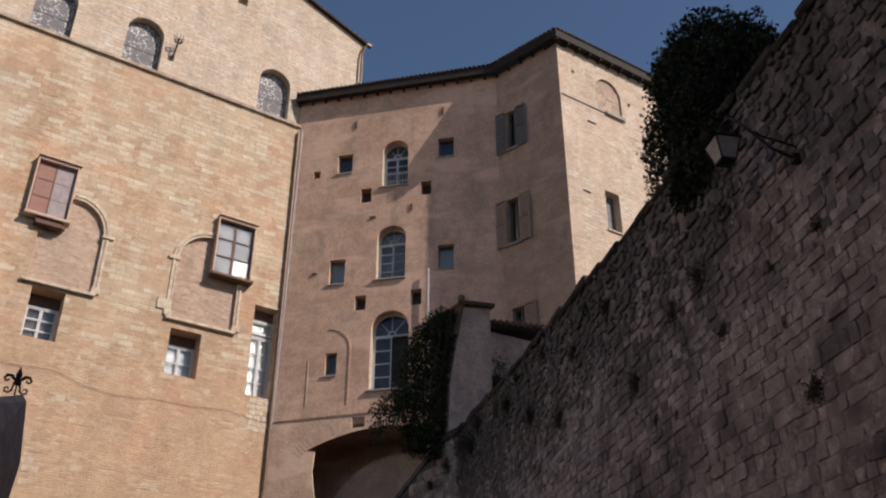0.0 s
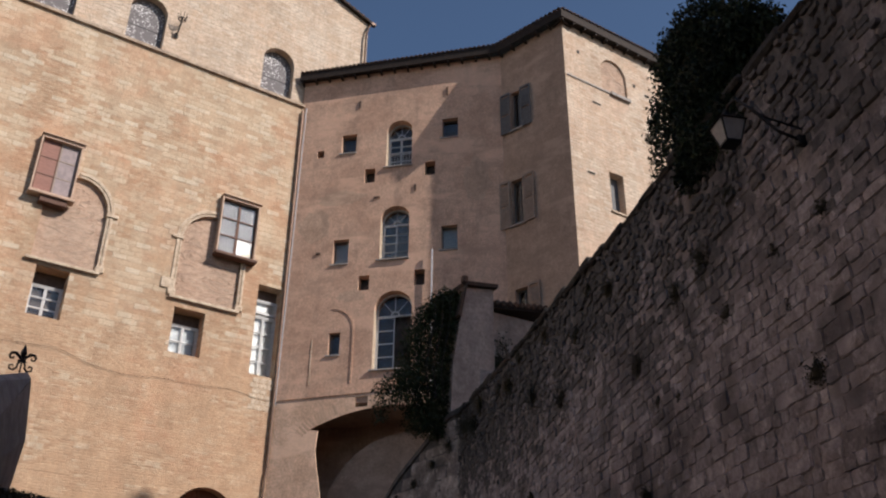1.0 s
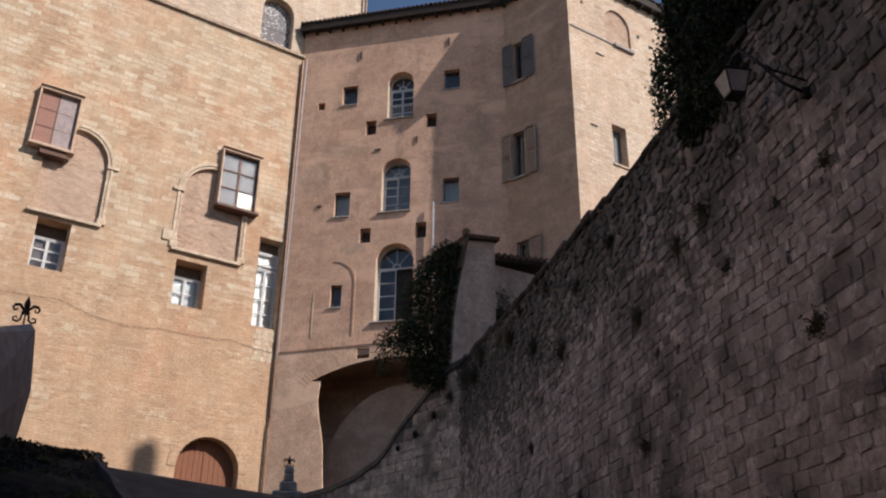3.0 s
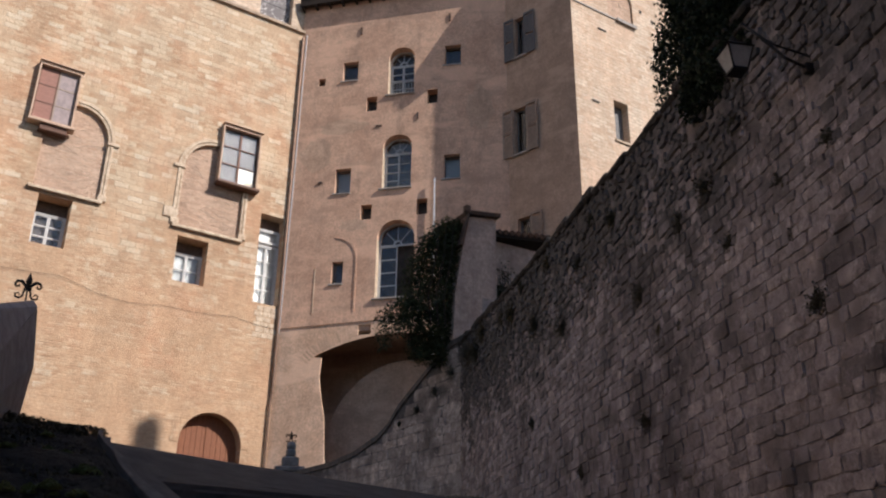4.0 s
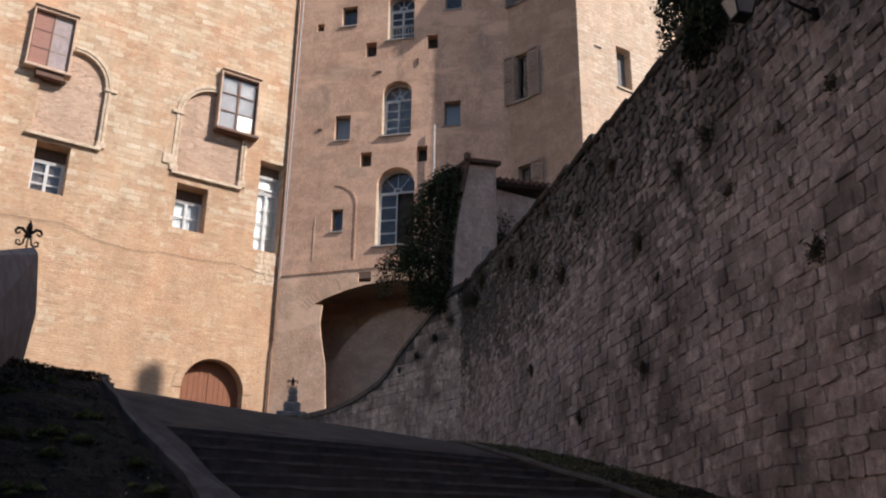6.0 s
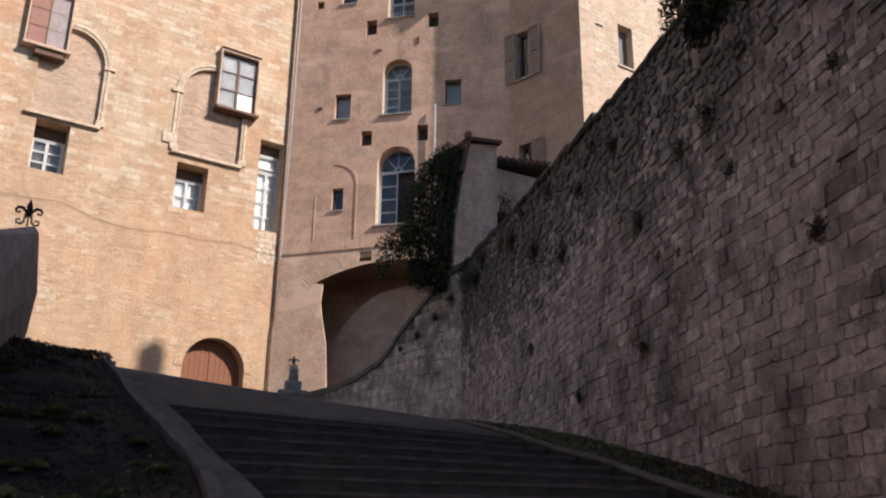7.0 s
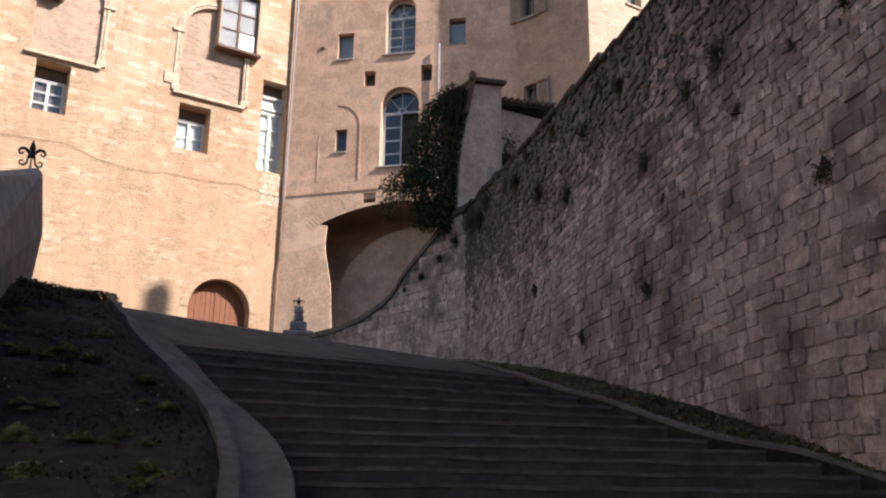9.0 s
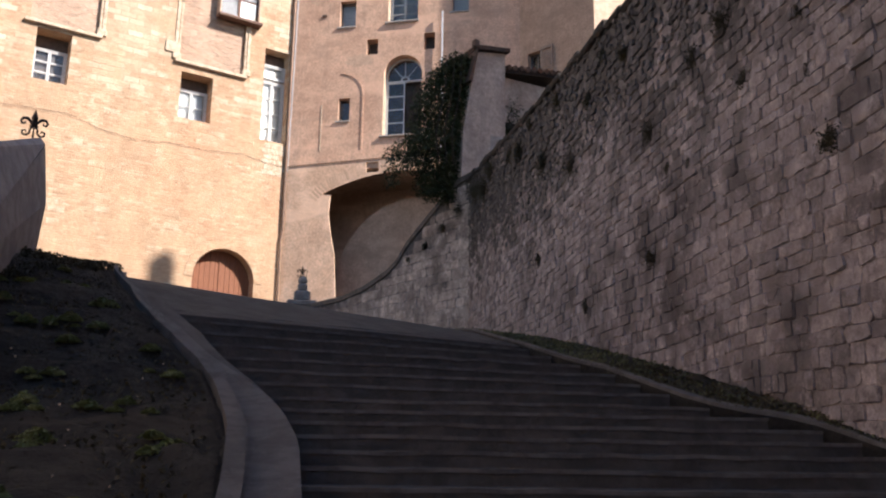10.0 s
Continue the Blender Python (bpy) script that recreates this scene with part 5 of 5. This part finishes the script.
part("shaft", sheet([(-0.49, 7.0), (0.72, 7.0), (0.72, 11.5), (-0.07, 11.36), (-0.24, 10.45), (-0.44, 9.3), (-0.49, 8.2)], [], 0.0, 0.9), GREY_PLASTER, pil)
part("cap_slab", sheet([(-0.16, 11.38), (0.80, 11.52), (0.80, 11.62), (-0.18, 11.48)], [], -0.12, 1.0), TILE, pil)
part("cap_side", sheet([(-0.28, 10.50), (-0.10, 11.38), (-0.10, 11.54), (-0.36, 10.52)], [], -0.12, 1.0), TILE, pil)
part("stone_patch", box(0.30, 0.73, -0.02, 0.3, 7.0, 9.3), GREY_STONE, pil)
part("tile_end", box(-0.24, -0.08, -0.15, 0.0, 11.42, 11.62, bevel=0.03), TILE, pil)
hut = thing("low_house", PF, "low plastered outbuilding with a tiled edge", "house")
part("wall", box(0.74, 3.6, 0.5, 2.5, 6.5, 11.15), GREY_PLASTER, hut)
part("roof", sheet([(0.72, 11.15), (3.7, 11.55), (3.7, 11.67), (0.72, 11.27)], [], 0.3, 2.7), EAVE_WOOD, hut)
for i in range(15):
    u = 0.82 + i * 0.19
    part("roof_tile", tube([(u, 0.24, 11.28 + (u - 0.72) * 0.134), (u, 0.8, 11.33 + (u - 0.72) * 0.134)], 0.075, 6), TILE, hut)
# dark panel on the uncut wall paints the shade of an opening
part("doorway", box(0.80, 1.5, 0.46, 0.52, 6.5, 9.95), INNER_SHADE, hut, "dark panel for the shade in an opening")
q = random.Random(31)
vine = thing("climbing_plant", PF, "leafy green climber hanging beside the plastered pillar", "climbing plant")
pts = []
for i in range(16000):
    z = q.uniform(7.6, 11.2)
    left = float(np.interp(z, [7.7, 8.4, 9.1, 10.0, 10.6, 11.2], [-1.35, -1.72, -1.66, -1.5, -1.15, -0.62]))
    left += 0.16 * noise.noise((z * 2.3, 1, 0)) + 0.10 * noise.noise((z * 7.0, 2, 0))
    t = q.random()
    x = left + (-0.5 + 0.11 * max(0.0, z - 8.5) - left) * (1 - (1 - t) ** 1.25) + q.gauss(0, 0.07)
    pts.append((x, 0.22 + q.uniform(-0.2, 0.35), z + q.gauss(0, 0.06)))
for i in range(1300):
    t = q.random()
    k = q.randrange(9)
    pts.append((-1.5 - 0.11 * k - 0.2 * q.random(), -0.3 + q.uniform(-0.2, 0.2), 8.95 - 0.07 * k - t * (0.45 + 0.07 * k) + 0.06 * q.random()))
me = leaf_cloud(pts, 0.066, 32)
part("foliage", me, None, vine)
me.materials.append(LEAF_GREEN)
for i in range(3):
    x = -0.8 - 0.2 * i
    part("stem", tube([(x, -0.2, 8.3), (x - 0.1, -0.25, 9.0), (x + 0.15, -0.2, 10.2), (x + 0.2, -0.15, 11.0)], [0.014, 0.012, 0.010, 0.006], 5), EAVE_WOOD, vine)

shrub = thing("shrub", PF, "dark straggling shrub against the low plastered house", "shrub")
pts = []
for k in range(15):
    x0, x1, z1 = 0.95 + 0.07 * k * q.random(), 0.85 + 0.085 * k, q.uniform(9.7, 10.7) - 0.03 * k
    part("twig", tube([(x0, 0.36, 9.2), ((x0 + x1) / 2 + 0.06, 0.32, (9.2 + z1) / 2), (x1, 0.3, z1)], [0.012, 0.009, 0.004], 5), EAVE_WOOD, shrub)
    for i in range(80):
        t = q.random()
        pts.append((x0 + (x1 - x0) * t + q.gauss(0, 0.06), 0.32 + q.gauss(0, 0.05), 9.2 + (z1 - 9.2) * t + q.gauss(0, 0.06)))
me = leaf_cloud(pts, 0.055, 37)
me.materials.append(LEAF_GREEN)
part("foliage", me, None, shrub)

# ---- ivy bush on the wall, and the lantern ----
bush = thing("ivy_bush", RW, "dense dark ivy bush hanging over the wall top", "bush")
pts = []
for u, z, r, n, y in ((7.15, 8.45, 0.66, 8000, 0.4), (7.75, 8.72, 0.52, 5000, 0.4), (6.48, 7.90, 0.52, 5200, 0.35), (6.18, 7.74, 0.28, 1600, 0.4), (6.82, 7.5, 0.62, 7000, 0.25), (7.35, 7.95, 0.60, 6000, 0.3), (7.0, 7.1, 0.42, 3200, 0.05), (7.16, 6.72, 0.27, 1300, -0.05), (6.35, 6.80, 0.30, 1600, 0.0), (6.75, 6.75, 0.30, 1500, -0.03)):
    for i in range(n):
        d = Vector((q.gauss(0, 1), q.gauss(0, 1), q.gauss(0, 1))).normalized()
        rr = r * (0.5 + 0.5 * q.random()) * (1 + 0.20 * noise.noise(d * 2.2 + Vector((u, z, 0))) + 0.16 * noise.noise(d * 6))
        pts.append(Vector((-u, y, z)) + Vector((d.x, d.y * 0.8, d.z)) * rr)
for k in range(44):
    u0, z0 = q.uniform(7.7, 8.5), q.uniform(7.9, 8.9)
    ln = q.uniform(0.35, 0.95)
    for i in range(46):
        t = i / 46
        pts.append(Vector((-(u0 - 0.12 * t + 0.04 * q.gauss(0, 1)), 0.25 - 0.2 * t + 0.04 * q.gauss(0, 1), z0 - ln * t + 0.04 * q.gauss(0, 1))))
me = leaf_cloud(pts, 0.048, 33)
me.materials.append(LEAF_DARK)
part("foliage", me, None, bush)
for i in range(9):
    x = -(5.9 + 0.17 * i)
    part("stem", tube([(x, 0.45, 6.9), (x + 0.05, 0.35, 7.4), (x - 0.12, 0.3, 7.6), (x - 0.16, 0.3, 7.75)], [0.035, 0.03, 0.02, 0.008], 5), EAVE_WOOD, bush)

lamp = thing("wall_lantern", RW @ Matrix.Translation((-5.68, -0.5, 6.12)) @ Matrix.Scale(0.76, 4), "old street lantern with pale glass on a curved iron bracket", "street lamp")
part("bracket", tube([(0.43, 0.62, -0.37), (0.52, 0.25, -0.33), (0.42, 0.05, 0.0), (0.24, 0.0, 0.26), (0.08, 0.0, 0.30), (0.0, 0.0, 0.24)], 0.018, 7), IRON, lamp)
part("stay", tube([(0.44, 0.6, -0.2), (0.45, 0.2, -0.12), (0.42, 0.04, 0.0)], 0.012, 6), IRON, lamp)
part("wall_plate", box(0.40, 0.48, 0.50, 0.62, -0.42, -0.30, bevel=0.01), IRON, lamp)
for i in range(4):
    c, s = math.cos(i * math.pi / 2), math.sin(i * math.pi / 2)
    bm = bmesh.new()
    quad = [Vector((0.085, -0.085, -0.16)), Vector((0.085, 0.085, -0.16)), Vector((0.145, 0.145, 0.09)), Vector((0.145, -0.145, 0.09))]
    r3 = Matrix.Rotation(i * math.pi / 2, 3, "Z")
    fr = [bm.verts.new(r3 @ p) for p in quad]
    bk = [bm.verts.new(r3 @ (p - Vector((0.006, 0, 0)))) for p in quad]
    bm.faces.new(fr)
    bm.faces.new(bk[::-1])
    for k in range(4):
        bm.faces.new((fr[k], bk[k], bk[(k + 1) % 4], fr[(k + 1) % 4]))
    part("glass", bm, LAMP_GLASS, lamp, "pale frosted glass")
    part("edge_bar", tube([r3 @ quad[0], r3 @ quad[3]], 0.011, 5), IRON, lamp)
    part("top_bar", tube([r3 @ quad[2], r3 @ quad[3]], 0.012, 5), IRON, lamp)
bm = bmesh.new()
bmesh.ops.create_cone(bm, cap_ends=True, segments=4, radius1=0.235, radius2=0.05, depth=0.12)
bmesh.ops.rotate(bm, verts=bm.verts[:], matrix=Matrix.Rotation(math.pi / 4, 3, "Z"))
bmesh.ops.translate(bm, verts=bm.verts[:], vec=(0, 0, 0.15))
part("cap", bm, IRON, lamp)
part("base", box(-0.09, 0.09, -0.09, 0.09, -0.185, -0.16), IRON, lamp)
part("vent", tube([(0, 0, 0.2), (0, 0, 0.26)], 0.04, 8), IRON, lamp)


# ---- weeds in the wall ----
def wall_tuft(u, z, r, n, mat, seed, m=None, lift=0.0):
    qq = random.Random(seed)
    pts = [(qq.gauss(0, 0.33) * r, -abs(qq.gauss(0, 0.30)) * r, qq.gauss(lift, 0.36) * r) for _ in range(n)]
    me = leaf_cloud(pts, min(0.024, r * 0.22), seed, root=(0, 0.03, 0))
    me.materials.append(mat)
    ob = new("wall_weed", me)
    ob.matrix_world = (m or RW) @ Matrix.Translation((-u, -0.02, z))
    return tagged(ob, "dark tuft of weeds growing from a wall joint", "weed", "wall weeds")


for k, (u, z, r) in enumerate(((7.86, 5.68, 0.17), (6.95, 5.02, 0.12), (5.96, 4.66, 0.07), (9.01, 5.30, 0.20), (5.74, 4.03, 0.16), (11.77, 5.85, 0.26), (9.13, 3.88, 0.14), (11.33, 3.72, 0.12), (7.22, 5.75, 0.20), (13.5, 4.85, 0.15), (8.62, 4.74, 0.09), (8.11, 4.64, 0.08), (6.0, 5.2, 0.10), (6.6, 6.1, 0.13), (5.3, 5.2, 0.10))):
    wall_tuft(u, z, r, 520, WEED, 100 + k)
for k, (u, z, r) in enumerate(((17.4, 7.2, 0.42), (16.8, 7.45, 0.28), (18.2, 7.4, 0.34), (14.6, 7.05, 0.26), (13.15, 6.35, 0.24), (15.3, 7.2, 0.16), (13.9, 7.3, 0.16), (12.4, 7.1, 0.16), (10.4, 6.9, 0.14), (9.7, 6.6, 0.16), (11.0, 6.5, 0.14))):
    wall_tuft(u, z, r, 800, DRY if k % 2 else WEED, 140 + k)
SF = frame_of(BEND, S2_AZ + 180)
for k, (s, z, r) in enumerate(((0.4, 7.3, 0.24), (1.0, 7.0, 0.16), (1.7, 6.7, 0.14), (2.4, 6.5, 0.10))):
    wall_tuft(s, z, r, 300, WEED, 170 + k, SF)
pts = []
for i in range(5200):
    u = 4.5 + 14.4 * q.random()
    pts.append((-u, 0.05 + 0.4 * q.random(), wall_top(u) - 0.02 + (0.05 + 0.07 * max(0, noise.noise((u * 1.5, 0, 4)))) * q.random()))
me = leaf_cloud(pts, 0.05, 55)
me.materials.append(DRY)
ob = tagged(new("wall_top_growth", me), "dry growth matted along the wall top", "weeds", kind="stuff")
ob.matrix_world = RW

# ---- stones of the retaining wall ----
def stone_mesh(seed, rough):
    """A worn block one metre across each way, its face to -y, with broken edges."""
    qq = random.Random(seed)
    j = lambda a: qq.uniform(-a, a)
    cx, cz = 0.5 - qq.uniform(0.06, 0.18), 0.5 - qq.uniform(0.06, 0.20)
    around = ((-cx, -0.5), (cx, -0.5), (0.5, -cz), (0.5, cz), (cx, 0.5), (-cx, 0.5), (-0.5, cz), (-0.5, -cz))
    ring = lambda s, y, a: [Vector((x * s + j(a), y + j(0.02), z * s + j(a))) for x, z in around]
    rows = [ring(1.0, 0.1, 0.02), ring(0.985, -0.43, 0.045), ring(0.90, -0.5, rough)]
    verts = [v for r in rows for v in r]
    verts.append(Vector((j(0.2), -0.5 + j(0.03), j(0.2))))
    faces = []
    for a in range(2):
        for k in range(8):
            b0, b1 = a * 8 + k, a * 8 + (k + 1) % 8
            faces.append((b0, b1, b1 + 8, b0 + 8))
    faces += [(16 + k, 16 + (k + 1) % 8, 24) for k in range(8)]
    return verts, faces


PROTO = [stone_mesh(300 + i, 0.07) for i in range(16)]
PROTO_MESH = []
for v, f in PROTO:
    me = bpy.data.meshes.new("stone")
    me.from_pydata(v, [], f)
    me.materials.append(WALL_STONE)
    PROTO_MESH.append(me)


def lay(u0, u1, low, high, course, lens, seed):
    """Courses of stones over a wall face: (middle x, middle z, length, height, proud)."""
    qq = random.Random(seed)
    out = []
    z = low
    while z < high + 0.3:
        fine = 1.0 if course > 0.2 else 0.50 if z > 5.9 else 0.76 if z > 4.4 else 1.0
        h = course * fine * qq.uniform(0.8, 1.22)
        u = u0 - qq.random() * lens
        while u < u1:
            ln = lens * fine * qq.choice((0.55, 0.8, 1.0, 1.3, 1.7)) * qq.uniform(0.85, 1.15)
            out.append((u + ln / 2, z + h / 2, ln, h, qq.uniform(-0.012, 0.010), qq.random()))
            u += ln
        z += h
    return out


placed = []
for u, z, ln, h, proud, dice in lay(2.0, 19.0, 0.6, 8.2, 0.132, 0.195, 61):
    top = wall_top(u)
    foot = float(np.interp(u, [p[1] for p in FOOT], [p[0] for p in FOOT])) - 0.15
    ragged = max(0.0, 1 - (top - z) / 1.9)
    if z + h / 2 > top - 0.01 or z < foot or dice < 0.014 + 0.11 * ragged:
        continue
    placed.append((u, z, ln * (1 - 0.12 * ragged), h * (1 - 0.06 * ragged), proud * (1 + 2.5 * ragged), dice))
placed.sort(key=lambda s: s[0])
near_count = 0
joined_v, joined_f = [], []
for i, (u, z, ln, h, proud, dice) in enumerate(placed):
    wob = 0.06 * noise.noise((u * 0.5, z * 0.3, 9)) 
    tilt = (0.06 + 0.14 * max(0.0, 1 - (wall_top(u) - z) / 1.6)) * (dice - 0.5)
    m = Matrix.Translation((-u, 0.04 + proud, z + wob)) @ Matrix.Rotation(tilt, 4, "Y") @ Matrix.Diagonal((ln, 0.20, h, 1))
    seen_near = 3.9 < u < 7.2
    if seen_near and near_count < 300:
        near_count += 1
        part("stone", PROTO_MESH[i % 16], None, retaining, m=m)
    else:
        v, f = PROTO[(i * 7) % 16]
        b = len(joined_v)
        joined_v += [m @ p for p in v]
        joined_f += [tuple(k + b for k in face) for face in f]
me = bpy.data.meshes.new("stone_rest")
me.from_pydata(joined_v, [], joined_f)
me.materials.append(WALL_STONE_JOINED)
tagged(part("stone_rest", me, None, retaining), kind="stuff")

joined_v, joined_f = [], []
for i, (s, z, ln, h, proud, dice) in enumerate(lay(-0.2, 7.5, 3.6, 8.0, 0.24, 0.42, 62)):
    top = float(np.interp(s, [p[0] for p in SWEEP], [p[1] for p in SWEEP]))
    if z + h / 2 > top + 0.02 or s + ln / 2 > 7.6:
        continue
    m = Matrix.Translation((-s, 0.052 + proud * 0.4, z)) @ Matrix.Diagonal((ln, 0.16, h, 1))
    v, f = PROTO[(i * 5) % 16]
    b = len(joined_v)
    joined_v += [m @ p for p in v]
    joined_f += [tuple(k + b for k in face) for face in f]
me = bpy.data.meshes.new("stone_rest")
me.from_pydata(joined_v, [], joined_f)
me.materials.append(PALE_STONE_PIECES)
tagged(part("stone_rest", me, None, low_end, "paler squared stones"), kind="stuff")
